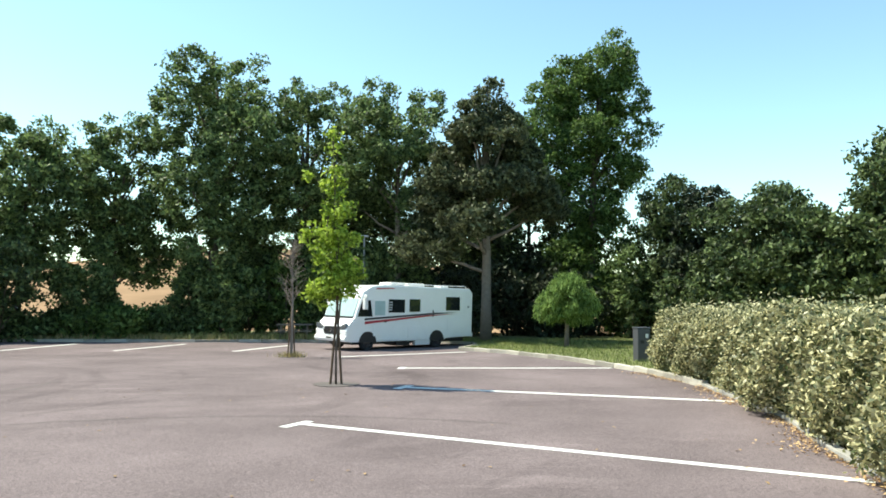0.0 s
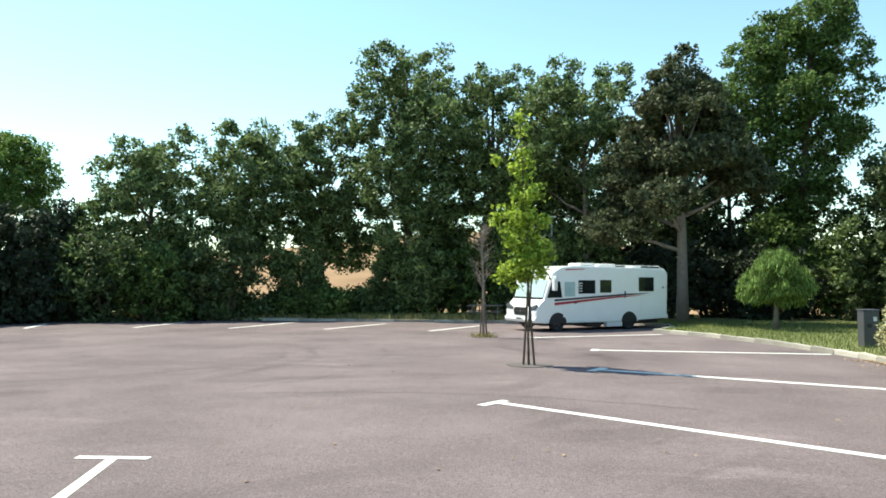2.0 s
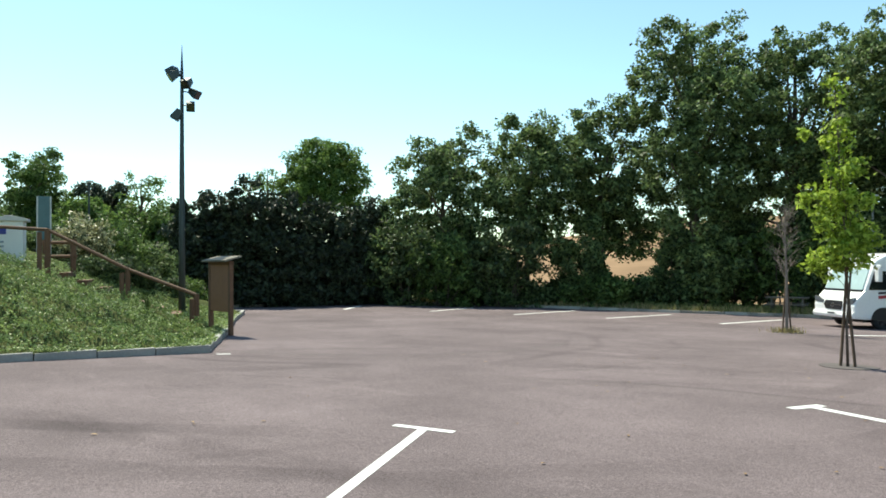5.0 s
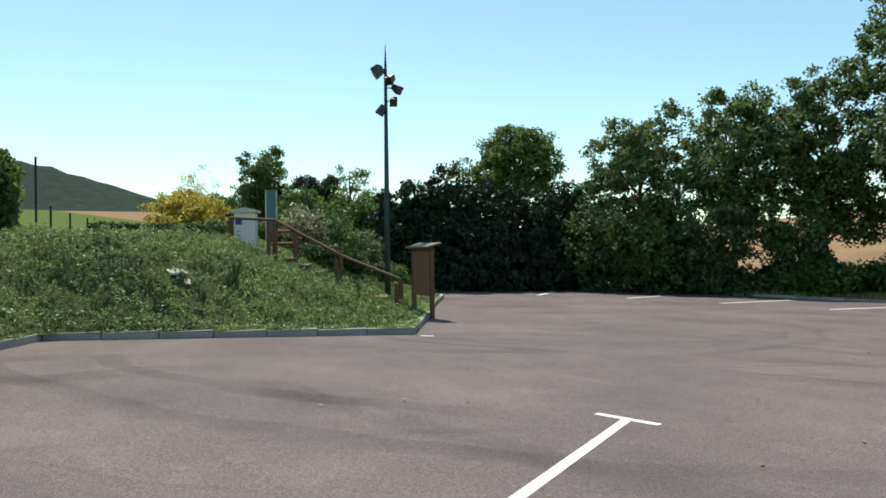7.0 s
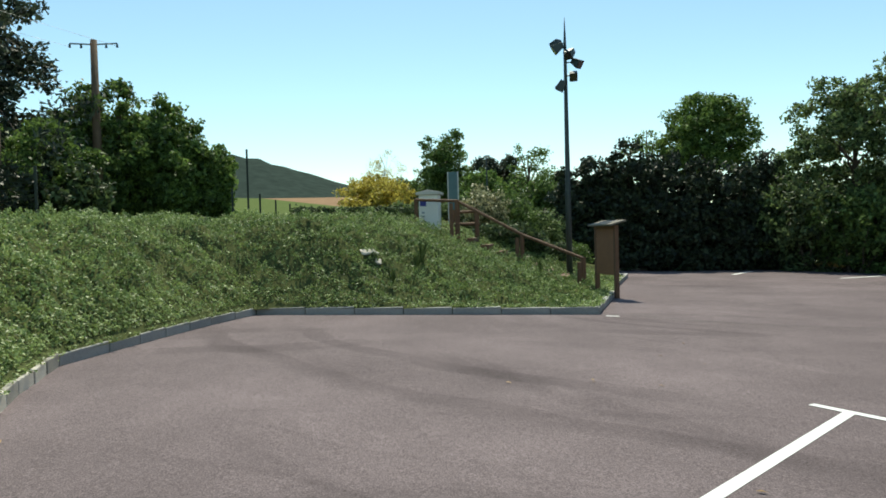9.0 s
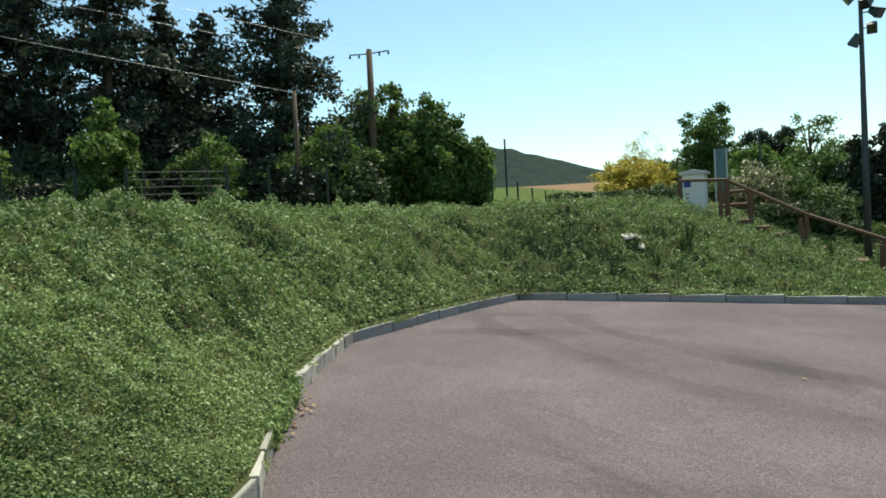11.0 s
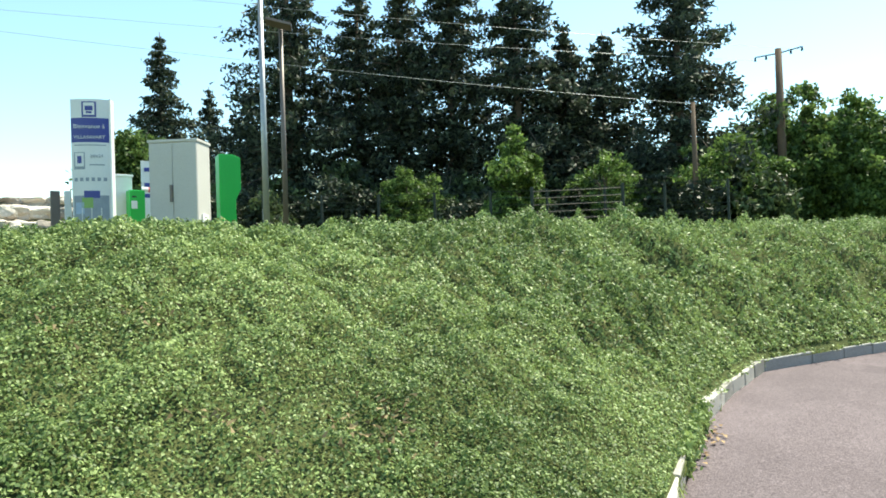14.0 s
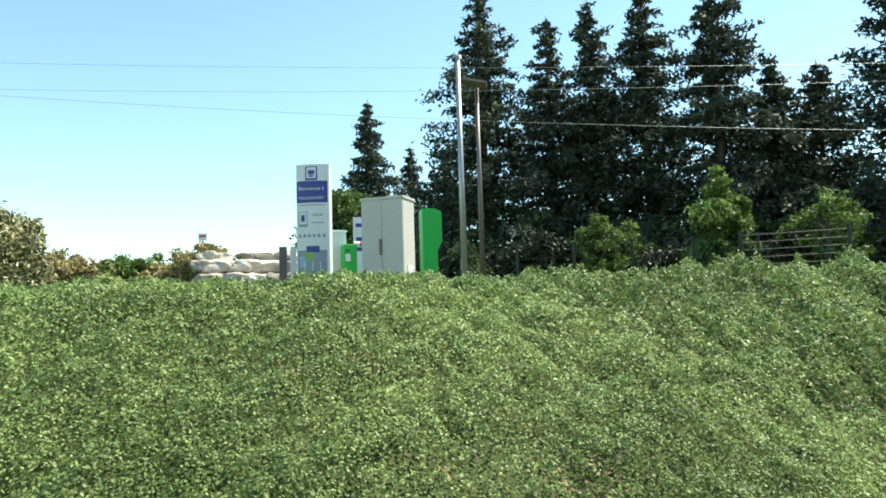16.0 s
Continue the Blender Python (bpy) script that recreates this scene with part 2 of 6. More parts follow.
def needle_mesh(name, P, L, W, rng):
    """Upright tufts of needles: narrow blades that stand, leaning a little, at places P."""
    n = len(P)
    a = rng.normal(size=(n, 3)) * 0.45 + np.array([0, 0, 1.0])
    a /= np.linalg.norm(a, axis=1)[:, None]
    b = np.cross(a, rng.normal(size=(n, 3)))
    b /= np.linalg.norm(b, axis=1)[:, None]
    V = np.stack([P - a * L / 2 + b * W / 2, P - a * L / 2 - b * W / 2, P + a * L / 2], 1).reshape(-1, 3)
    me = bpy.data.meshes.new(name)
    me.from_pydata(V.tolist(), [], np.arange(3 * n).reshape(-1, 3).tolist())
    return me


# ---------------------------------------------------------------- the lie of the land
BANK_KERB = [(9.0, -9.5), (5.0, -6.6), (1.5, -4.4), (-0.8, -2.5), (-2.4, -1.5), (-4.3, -1.37), (-6.8, -1.72), (-8.4, -1.75), (-10.1, -1.65), (-11.1, -1.15), (-12.5, -0.45), (-13.9, 0.3), (-15.45, 1.25), (-12.95, 8.25)]
ISLAND = [(-12.95, 8.25), (-16.9, 11.3), (-20.8, 14.1), (-24.9, 17.3)]


def seg_dist(x, y, line):
    """Distance to a polyline, for arrays of x and y."""
    best = np.full(np.shape(x), 1e9)
    for (ax, ay), (bx, by) in zip(line, line[1:]):
        dx, dy = bx - ax, by - ay
        t = np.clip(((x - ax) * dx + (y - ay) * dy) / (dx * dx + dy * dy), 0, 1)
        best = np.minimum(best, np.hypot(x - ax - t * dx, y - ay - t * dy))
    return best


BANK_AREA = BANK_KERB + ISLAND[1:] + [(-27, 15.5), (-60, 17), (-90, -60), (20, -60), (20, -17)]


def inside(x, y, poly):
    r = np.zeros(np.shape(x), bool)
    for (ax, ay), (bx, by) in zip(poly, poly[1:] + poly[:1]):
        if ay != by:
            r ^= ((ay > y) != (by > y)) & (x < (bx - ax) * (y - ay) / (by - ay) + ax)
    return r


def lot_z(x, y):
    return -0.027 * np.clip(y, -15, 50)


def bank_z(x, y):
    """Height of the planted bank and of the plateau behind it."""
    d, e = seg_dist(x, y, BANK_KERB), seg_dist(x, y, ISLAND)
    near = np.clip((x + 9.5) / 6.0, 0, 1)
    u, v = np.clip(d / (3.5 + 2.1 * near * near * (3 - 2 * near)), 0, 1), np.clip(e / 8.2, 0, 1)
    s = (1 - (1 - u) ** 1.8) * v * v * (3 - 2 * v)
    low = lot_z(x, y) + 0.13
    return low + (2.0 + 0.008 * np.clip(d, 0, 30) - low) * s


def land_z(x, y):
    """The open country: fields that rise away and a long wooded hill in the west."""
    r = np.hypot(x, y)
    z = lot_z(x, y) - 0.12
    az = np.degrees(np.arctan2(-x, y))
    west = np.clip((az - 50) / 25, 0, 1) * np.clip((165 - az) / 30, 0, 1)
    z = z + west * np.clip(r - 45, 0, 500) * 0.066
    z = z + np.clip(1 - np.abs(az - 15) / 45, 0, 1) * np.clip(r - 55, 0, 120) * 0.115
    ridge = np.clip((r - 700) / 420, 0, 1)
    ridge = ridge * ridge * (3 - 2 * ridge)
    tall = np.interp(az, [50, 62, 68, 73, 77, 81, 85, 88, 95, 110, 140, 165], [10, 30, 50, 61, 75, 96, 121, 127, 130, 135, 60, 15])
    bumps = 2.0 * np.sin(az * 1.1) + 1.2 * np.sin(az * 2.9 + 1) + 1.6 * np.sin(az * 7.3) * np.sin(az * 4.1 + r)
    return z + ridge * (tall - 29 + bumps * west)


def rise(x, y):
    """Height of whatever ground is at a place."""
    return float(bank_z(x, y)) if inside(np.float64(x), np.float64(y), BANK_AREA) else float(lot_z(x, y))


def polar(az, dist):
    return -math.sin(radians(az)) * dist, math.cos(radians(az)) * dist


# open country, one sheet to the horizon
rings = np.concatenate([[0.0], np.geomspace(2, 4200, 110)])
angles = np.radians(np.linspace(0, 360, 361))
RR, AA = np.meshgrid(rings, angles, indexing="ij")
GX, GY = -np.sin(AA) * RR, np.cos(AA) * RR
GZ = land_z(GX, GY)


def land_material():
    m = mat("open_land", (0.095, 0.135, 0.048), 0.95, var=0.3, scale=0.3, fine=4.0, col2=(0.145, 0.178, 0.072), spec=0.0)
    nt = m.node_tree
    n, l = nt.nodes, nt.links
    pos = n.new("ShaderNodeNewGeometry")
    sep = n.new("ShaderNodeSeparateXYZ")
    l.new(pos.outputs["Position"], sep.inputs[0])
    ramp = n["Color Ramp"]

    def rng_mix(socket, lo, hi, colour, base, detail):
        mr = n.new("ShaderNodeMapRange")
        mr.inputs["From Min"].default_value, mr.inputs["From Max"].default_value = lo, hi
        l.new(socket, mr.inputs["Value"])
        nz = n.new("ShaderNodeTexNoise")
        nz.inputs["Scale"].default_value, nz.inputs["Detail"].default_value = detail, 6
        l.new(pos.outputs["Position"], nz.inputs["Vector"])
        cr = n.new("ShaderNodeValToRGB")
        cr.color_ramp.elements[0].color = (*[c * 0.55 for c in colour], 1)
        cr.color_ramp.elements[1].color = (*[c * 1.4 for c in colour], 1)
        l.new(nz.outputs["Fac"], cr.inputs["Fac"])
        mx = n.new("ShaderNodeMix")
        mx.data_type = "RGBA"
        l.new(mr.outputs[0], mx.inputs[0])
        l.new(base, mx.inputs[6])
        l.new(cr.outputs["Color"], mx.inputs[7])
        return mx.outputs[2]

    out = rng_mix(sep.outputs["Y"], 46, 50, (0.27, 0.18, 0.115), ramp.outputs["Color"], 0.15)
    ln = n.new("ShaderNodeVectorMath")
    ln.operation = "LENGTH"
    l.new(pos.outputs["Position"], ln.inputs[0])
    out = rng_mix(ln.outputs["Value"], 610, 615, (0.30, 0.21, 0.13), out, 0.02)
    # woods of the far hill, with bluish distance haze mixed into their colour
    out = rng_mix(ln.outputs["Value"], 700, 706, (0.042, 0.058, 0.05), out, 0.075)
    l.new(out, n["Principled BSDF"].inputs["Base Color"])
    return m


tagged(part("ground", grid_mesh("ground", GX, GY, GZ), land_material()), "open fields and a long wooded hill beyond the car park", "ground", kind="structure")

# asphalt
LOT = BANK_KERB[:-1] + ISLAND + [(-27.0, 18.0), (-29.9, 20.0), (-30.2, 24.0), (-29.4, 28.0), (-27.6, 31.0), (-24.9, 32.4), (-17.4, 32.6), (-8.2, 33.6), (-1.5, 34.0), (0.9, 32.4), (1.1, 30.0), (0.45, 28.1), (2.2, 26.1), (3.85, 22.9), (5.15, 19.1), (5.65, 15.3), (5.3, 10.8), (4.65, 8.2), (4.3, 6.0), (5.5, 0.0), (12.0, -6.0)]


def flat_mesh(name, poly, lift):
    me = bpy.data.meshes.new(name)
    bm = bmesh.new()
    f = bm.faces.new([bm.verts.new((x, y, float(lot_z(x, y)) + lift)) for x, y in poly])
    bmesh.ops.recalc_face_normals(bm, faces=[f])
    if f.normal.z < 0:
        f.normal_flip()
    bmesh.ops.triangulate(bm, faces=bm.faces)
    bm.to_mesh(me)
    bm.free()
    return me


tagged(part("parking_lot", flat_mesh("parking_lot", LOT, 0.0), ASPHALT), "worn grey asphalt of a sloping car park", "asphalt", kind="structure")

def lumps(px, py):
    """Soft swellings, creeping ridges and hollows of the mat of plants."""
    u, v = px * 0.8 + py * 0.6, -px * 0.6 + py * 0.8
    a = np.sin(u * 1.1 + 1.7 * np.sin(v * 0.9) + 0.4) * np.sin(v * 1.4 + 1.3 * np.sin(u * 0.7))
    b = 1 - 2 * np.abs(np.sin(v * 3.1 + 1.2 * np.sin(u * 1.3) + 0.8 * np.sin(u * 2.9 + v)))
    c = np.sin(u * 5.3 + 2.0 * np.sin(v * 3.7)) * np.sin(v * 6.1 + 1.5 * np.sin(u * 4.1))
    d = np.sin(u * 11.3 + 2.0 * np.sin(v * 9.1)) * np.sin(v * 12.7 + 1.8 * np.sin(u * 8.3))
    return 0.5 * a + 0.45 * b * (0.6 + 0.4 * a) + 0.4 * c + 0.3 * d


def cover_z(x, y):
    edge = np.clip((seg_dist(x, y, BANK_KERB) - 0.15) / 0.6, 0, 1) * np.clip((seg_dist(x, y, ISLAND) - 0.15) / 0.6, 0, 1)
    steep = 0.1 + 0.2 * np.clip((-x - 3) / 7, 0, 1)
    # matted ridges that run along the slope
    d = seg_dist(x, y, BANK_KERB)
    u, v = x * 0.8 + y * 0.6, -x * 0.6 + y * 0.8
    ridge = np.sin(d * 7.5 + 1.9 * np.sin(u * 1.3) + 1.4 * np.sin(v * 2.1 + 0.7 * u)) * (0.55 + 0.45 * np.sin(u * 3.3 + 1.7 * np.sin(v * 2.7)))
    ridge = ridge * (0.02 + 0.065 * np.clip((-x - 4) / 5, 0, 1)) * np.clip((6 - d) / 3, 0.25, 1)
    return bank_z(x, y) + edge * (ridge + steep * (np.clip(lumps(x, y) + 0.75, 0, 2) - 0.62))


# planted bank, and its plateau
bx, by = np.meshgrid(np.arange(-62, 20.4, 0.26), np.arange(-46, 18.01, 0.26), indexing="ij")
bin_ = inside(bx, by, BANK_AREA)
qx, qy = bx.copy(), by.copy()
best = np.full(bx.shape, 0.45)
for (ax, ay), (ex, ey) in zip((BANK_KERB + ISLAND[1:])[:-1], (BANK_KERB + ISLAND[1:])[1:]):
    dx, dy = ex - ax, ey - ay
    tt = np.clip(((bx - ax) * dx + (by - ay) * dy) / (dx * dx + dy * dy), 0, 1)
    dd = np.hypot(bx - ax - tt * dx, by - ay - tt * dy)
    near = (dd < best) & ~bin_
    best[near], qx[near], qy[near] = dd[near], (ax + tt * dx)[near], (ay + tt * dy)[near]
touch = bin_[:-1, :-1] | bin_[1:, :-1] | bin_[:-1, 1:] | bin_[1:, 1:]
bx, by = qx, qy
bz = cover_z(bx, by) - 0.1 * np.clip(seg_dist(bx, by, BANK_KERB) / 0.5, 0, 1)
cx, cy = (bx[:-1, :-1] + bx[1:, 1:]) / 2, (by[:-1, :-1] + by[1:, 1:]) / 2
dark = grid_mesh("grass_bank", bx, by, bz, touch)
tagged(part("grass_bank", dark, SOIL), "steep planted bank with a level top beside the car park", "bank", kind="structure")

rng = np.random.default_rng(5)


def scatter_on_bank(n):
    """Places on the bank, thinning out with the distance from the turning place."""
    r = 2.4 + 30 * rng.random(n) ** 1.5
    a = np.radians(rng.uniform(50, 186, n))
    px, py = -np.sin(a) * r, np.cos(a) * r
    ok = inside(px, py, BANK_AREA) & (seg_dist(px, py, BANK_KERB) < np.where(px < -12, 13, 8))
    return px[ok], py[ok]


px, py = scatter_on_bank(1650000)
rr = np.hypot(px, py)
kd = seg_dist(px, py, BANK_KERB)
ok = kd > np.where((px < -6.4), 0.11, 0.05)
px, py, rr = px[ok], py[ok], rr[ok]
grow = np.clip(rr / 7.5, 0.62, 1.05)
lump = lumps(px, py)
keep = rng.random(len(px)) < 0.36 + 0.9 * np.clip(lump + 0.68, 0, 1)
px, py, rr, grow, lump = px[keep], py[keep], rr[keep], grow[keep], lump[keep]
hgt = rng.random(len(px)) ** 1.3 * (0.03 + 0.05 * np.clip(lump + 0.5, 0, 1.6)) * grow ** 0.6
P = np.stack([px, py, cover_z(px, py) + hgt], 1)
here = P[:, 2] - hgt
slope_x = (cover_z(px + 0.05, py) - here) / 0.05
slope_y = (cover_z(px, py + 0.05) - here) / 0.05
up = np.stack([-slope_x, -slope_y, np.ones(len(px))], 1)
up /= np.linalg.norm(up, axis=1)[:, None]
size = rng.uniform(0.52, 1.1, len(px)) * grow * (1 + 0.4 * np.clip((rr - 7) / 5, 0, 1))
for near, corners, lean, label in ((rr < 7.5, 4, 0.5, "low dense green ground cover with small glossy leaves"), (rr >= 7.5, 3, 0.45, "green ground cover matted on the steep bank")):
    tagged(part("ground_cover", leaf_mesh("ground_cover", P[near], 0.045 * size[near], 0.028 * size[near], rng, lean, up[near], corners), COVER), label, "ground cover", kind="stuff")
# where the plants hang over the foot of the bank
gx = rng.uniform(-6.9, -5.2, 2600)
gy = np.interp(gx, [-6.8, -4.3], [-1.72, -1.42]) + rng.normal(size=2600) * 0.035 - 0.02
P = np.stack([gx, gy, lot_z(gx, gy) + rng.random(2600) * 0.2], 1)
tagged(part("ground_cover", leaf_mesh("ground_cover", P, 0.06, 0.03, rng, 0.3, np.tile([[0, 0.6, 0.8]], (2600, 1)), 3), COVER),
       "green ground cover hanging over the edge of the asphalt", "ground cover", kind="stuff")


# creeping shoots that lie over the kerb here and there
shoots = []
for (ax, ay), (ex, ey) in zip(BANK_KERB[6:13], BANK_KERB[7:14]):
    m = int(math.hypot(ex - ax, ey - ay) * 420)
    t = rng.random(m)
    ok = np.sin(t * 17 + ax) + np.sin(t * 41 + ay) > rng.uniform(-0.6, 1.6, m)
    t = t[ok]
    out = np.abs(rng.normal(size=len(t))) * 0.09
    nrm = np.array([-(ey - ay), ex - ax]) / math.hypot(ex - ax, ey - ay)
    q = np.stack([ax + (ex - ax) * t, ay + (ey - ay) * t], 1) + nrm * (0.17 - out)[:, None]
    shoots.append(np.column_stack([q, lot_z(q[:, 0], q[:, 1]) + 0.16 + rng.random(len(t)) * 0.05]))
P = np.concatenate(shoots)
tagged(part("ground_cover", leaf_mesh("ground_cover", P, 0.055, 0.03, rng, 0.5, np.tile([[0, 0, 1.0]], (len(P), 1)), 3), COVER), "creeping green shoots lying over the kerb", "ground cover", kind="stuff")


# ---------------------------------------------------------------- trees
def limb(b, p0, p1, r0, r1, rng, n=5, bend=0.12, sides=6):
    p0, p1 = Vector(p0), Vector(p1)
    ln = (p1 - p0).length
    pts = [p0 + (p1 - p0) * (i / n) + Vector(rng.normal(size=3) * bend * ln * (0.3 if 0 < i < n else 0)) * 0.5 for i in range(n + 1)]
    b.tube(pts, [r0 + (r1 - r0) * i / n for i in range(n + 1)], sides)
    return pts


def crown_points(blobs, clumps, per, size, rng, shell=0.55):
    """Leaf places in clumps spread through ellipsoids."""
    w = np.array([b[3] * b[4] * b[5] for b in blobs]) ** 0.75
    pick = rng.choice(len(blobs), clumps, p=w / w.sum())
    B = np.array(blobs)[pick]
    d = rng.normal(size=(clumps, 3))
    d /= np.linalg.norm(d, axis=1)[:, None]
    C = B[:, :3] + d * B[:, 3:] * (shell + (1 - shell) * rng.random((clumps, 1)) ** 0.7)
    e = rng.normal(size=(clumps, per, 3))
    e /= np.linalg.norm(e, axis=2)[:, :, None]
    r = size * rng.uniform(0.6, 1.35, (clumps, 1, 1))
    Q = C[:, None, :] + e * r * rng.random((clumps, per, 1)) ** 0.45 * np.array([1, 1, 0.75])
    return C, Q.reshape(-1, 3)


def tree(x, y, height, width, label, leaf, bark=BARK, seed=1, clear=0.25, clumps=340, per=46, size=0.6, leaf_len=0.255, trunk=0.18, z=None, blobs=None, lean=0.0, name="tree", category="tree", group="", bare=False):
    """A broadleaved tree: tapered trunk, limbs, and a crown of clumps of leaves."""
    rng = np.random.default_rng(seed)
    base = rise(x, y) if z is None else z
    ob = thing(name, pose(x, y, base - 0.05), label, category, group)
    if blobs is None:
        blobs, lo = [], height * clear
        k = 17
        for i in range(k):
            f = (i + 0.5) / k
            wide = width * 0.5 * math.sin(math.pi * (0.2 + 0.68 * f)) ** 0.55
            a = i * 2.4 + rng.uniform(-0.5, 0.5)
            off = rng.uniform(0.4, 0.8) * wide
            rr = wide * rng.uniform(0.38, 0.54)
            blobs.append((math.cos(a) * off + lean * f, math.sin(a) * off, lo + (height - lo) * (0.06 + 0.89 * f), rr, rr, min(rr, (height - lo) * 0.14)))
    C, Q = crown_points(blobs, int(clumps * 1.5), int(per * 1.3), size * 0.88, rng, 0.58)
    Q[:, 2] = np.clip(Q[:, 2], 0.15, None)
    b = Build()
    top = max(q[2] for q in blobs)
    spine = [Vector((lean * f * 0.9 + rng.normal() * 0.1 * f, rng.normal() * 0.1 * f, top * f)) for f in (0, 0.15, 0.35, 0.6, 0.85, 1.0)]
    b.tube(spine, [trunk * 1.25, trunk, trunk * 0.85, trunk * 0.6, trunk * 0.35, trunk * 0.12], 9)
    for q in blobs:
        s = spine[2].lerp(spine[4], min(1.0, max(0.0, (q[2] / top - 0.35))))
        s = Vector((s.x, s.y, min(s.z, q[2] * 0.75)))
        pts = limb(b, s, (q[0], q[1], q[2] - q[5] * 0.3), trunk * 0.42, trunk * 0.12, rng)
        for _ in range(4):
            c = C[rng.integers(len(C))]
            if np.linalg.norm(c - np.array(q[:3])) < max(q[3:]) * 1.3:
                limb(b, pts[3], c, trunk * 0.16, 0.015, rng, 3, sides=4)
    part("trunk", b, bark, ob, smooth=True)
    if not bare:
        part("crown", leaf_mesh("crown", Q, leaf_len * 0.86 * rng.uniform(0.7, 1.3, len(Q)), leaf_len * 0.6, rng, corners=3), leaf, ob)
    return ob


def bush(x, y, w, d, h, label, leaf, seed, clumps=120, per=36, size=0.4, leaf_len=0.16, z=None, name="bush", category="bush", rot=0.0):
    rng = np.random.default_rng(seed)
    base = rise(x, y) if z is None else z
    ob = thing(name, pose(x, y, base - 0.05, 0, 0, rot), label, category)
    blobs = [(rng.uniform(-0.3, 0.3) * w, rng.uniform(-0.3, 0.3) * d, h * rng.uniform(0.2, 0.62), w * rng.uniform(0.24, 0.36), d * rng.uniform(0.24, 0.36), h * rng.uniform(0.3, 0.38)) for _ in range(6)]
    C, Q = crown_points(blobs, clumps, int(per * 1.3), size, rng)
    Q[:, 2] = np.clip(Q[:, 2], 0.06, None)
    b = Build()
    for q in blobs:
        limb(b, (q[0] * 0.3, q[1] * 0.3, 0), q[:3], 0.05, 0.015, rng, 4, sides=5)
    part("stem", b, BARK, ob)
    part("foliage", leaf_mesh("foliage", Q, leaf_len * 0.92 * rng.uniform(0.7, 1.3, len(Q)), leaf_len * 0.6, rng, corners=3), leaf, ob)
    return ob


def conifer(x, y, height, width, label, seed, leaf=NEEDLE, z=None, low=0.08, name="conifer", density=1.5, droop=0.2, needle=0.31):
    """A tall fir: straight trunk and whorls of drooping boughs, thinning to the tip."""
    rng = np.random.default_rng(seed)
    base = rise(x, y) if z is None else z
    ob = thing(name, pose(x, y, base - 0.05), label, "conifer")
    b, Q = Build(), []
    b.tube([(0, 0, 0), (0.05, 0, height * 0.5), (0, 0, height)], [height * 0.018, height * 0.011, 0.02], 8)
    zz = height * low
    while zz < height * 0.985:
        f = zz / height
        reach = width * 0.64 * (1 - f) ** 0.8 * rng.uniform(0.5, 1.2) + 0.12
        n = int(rng.integers(4, 7))
        a0 = rng.uniform(0, 6.28)
        for i in range(n):
            a = a0 + i * 6.283 / n + rng.normal() * 0.25
            r = reach * rng.uniform(0.5, 1.15)
            if rng.random() < 0.12:
                continue
            tip = Vector((math.cos(a) * r, math.sin(a) * r, zz + (0.16 - droop) * r + 0.16 * r * rng.normal()))
            if r > 0.5:
                b.tube([(0, 0, zz), (tip.x * 0.5, tip.y * 0.5, zz + 0.02 * r), tip], [0.03, 0.02, 0.008], 4, False)
            k = max(5, int(r * 38 * density))
            t = rng.random(k) ** 0.7
            side = rng.normal(size=(k, 3)) * np.array([0.17, 0.17, 0.07]) * (0.4 + r * 0.25)
            q = np.stack([tip.x * t, tip.y * t, zz + (tip.z - zz) * t ** 1.4], 1) + side
            q[:, 2] -= np.abs(rng.normal(size=k)) * 0.10 * r
            Q.append(q)
        zz += height * 0.018 * rng.uniform(0.6, 1.4) + 0.08
    Q = np.concatenate(Q)
    Q[:, 2] = np.clip(Q[:, 2], 0.1, None)
    part("trunk", b, BARK, ob, smooth=True)
    part("crown", leaf_mesh("crown", Q, needle * 0.95 * rng.uniform(0.6, 1.3, len(Q)), needle * 0.42, rng, corners=3), leaf, ob)
    return ob


# the tree belt north of the car park: azimuth, height of its top, distance
def top_height(el, dist, x, y):
    return 1.65 + math.tan(radians(el)) * dist - rise(x, y)


def belt(az, el, dist, width, label, leaf, seed, **kw):
    x, y = polar(az, dist)
    return tree(x, y, top_height(el, dist, x, y), width, label, leaf, seed=seed, **kw)


belt(39.3, 10.9, 42, 7.4, "broad leafy green tree at the edge of the car park", LEAF_OAK, 11, clear=0.06)
belt(32.3, 11.6, 42, 6.0, "broad leafy green tree with light gaps in the crown", LEAF_OAK, 12, clear=0.28, clumps=260)
belt(26.3, 12.9, 42, 5.7, "leafy dark green tree in a tree belt", LEAF_OAK, 13, clear=0.26, clumps=260)
belt(19.2, 18.4, 41, 8.6, "tall spreading dark green oak in the tree belt", LEAF_OAK, 14, clumps=520, clear=0.12, trunk=0.3)
belt(12.0, 16.8, 42, 7.5, "tall dark green tree with dead twigs at its top", LEAF_OAK, 15, clumps=380, clear=0.12, trunk=0.25)
belt(4.6, 16.5, 40, 7.6, "tall tree with several bare stems under a high crown", LEAF_OAK, 16, clear=0.36, clumps=330, bark=BARK_PALE, trunk=0.2)
belt(8.5, 11.5, 46, 7.5, "dark green tree behind the motorhome", LEAF_DARK, 17, clear=0.05)
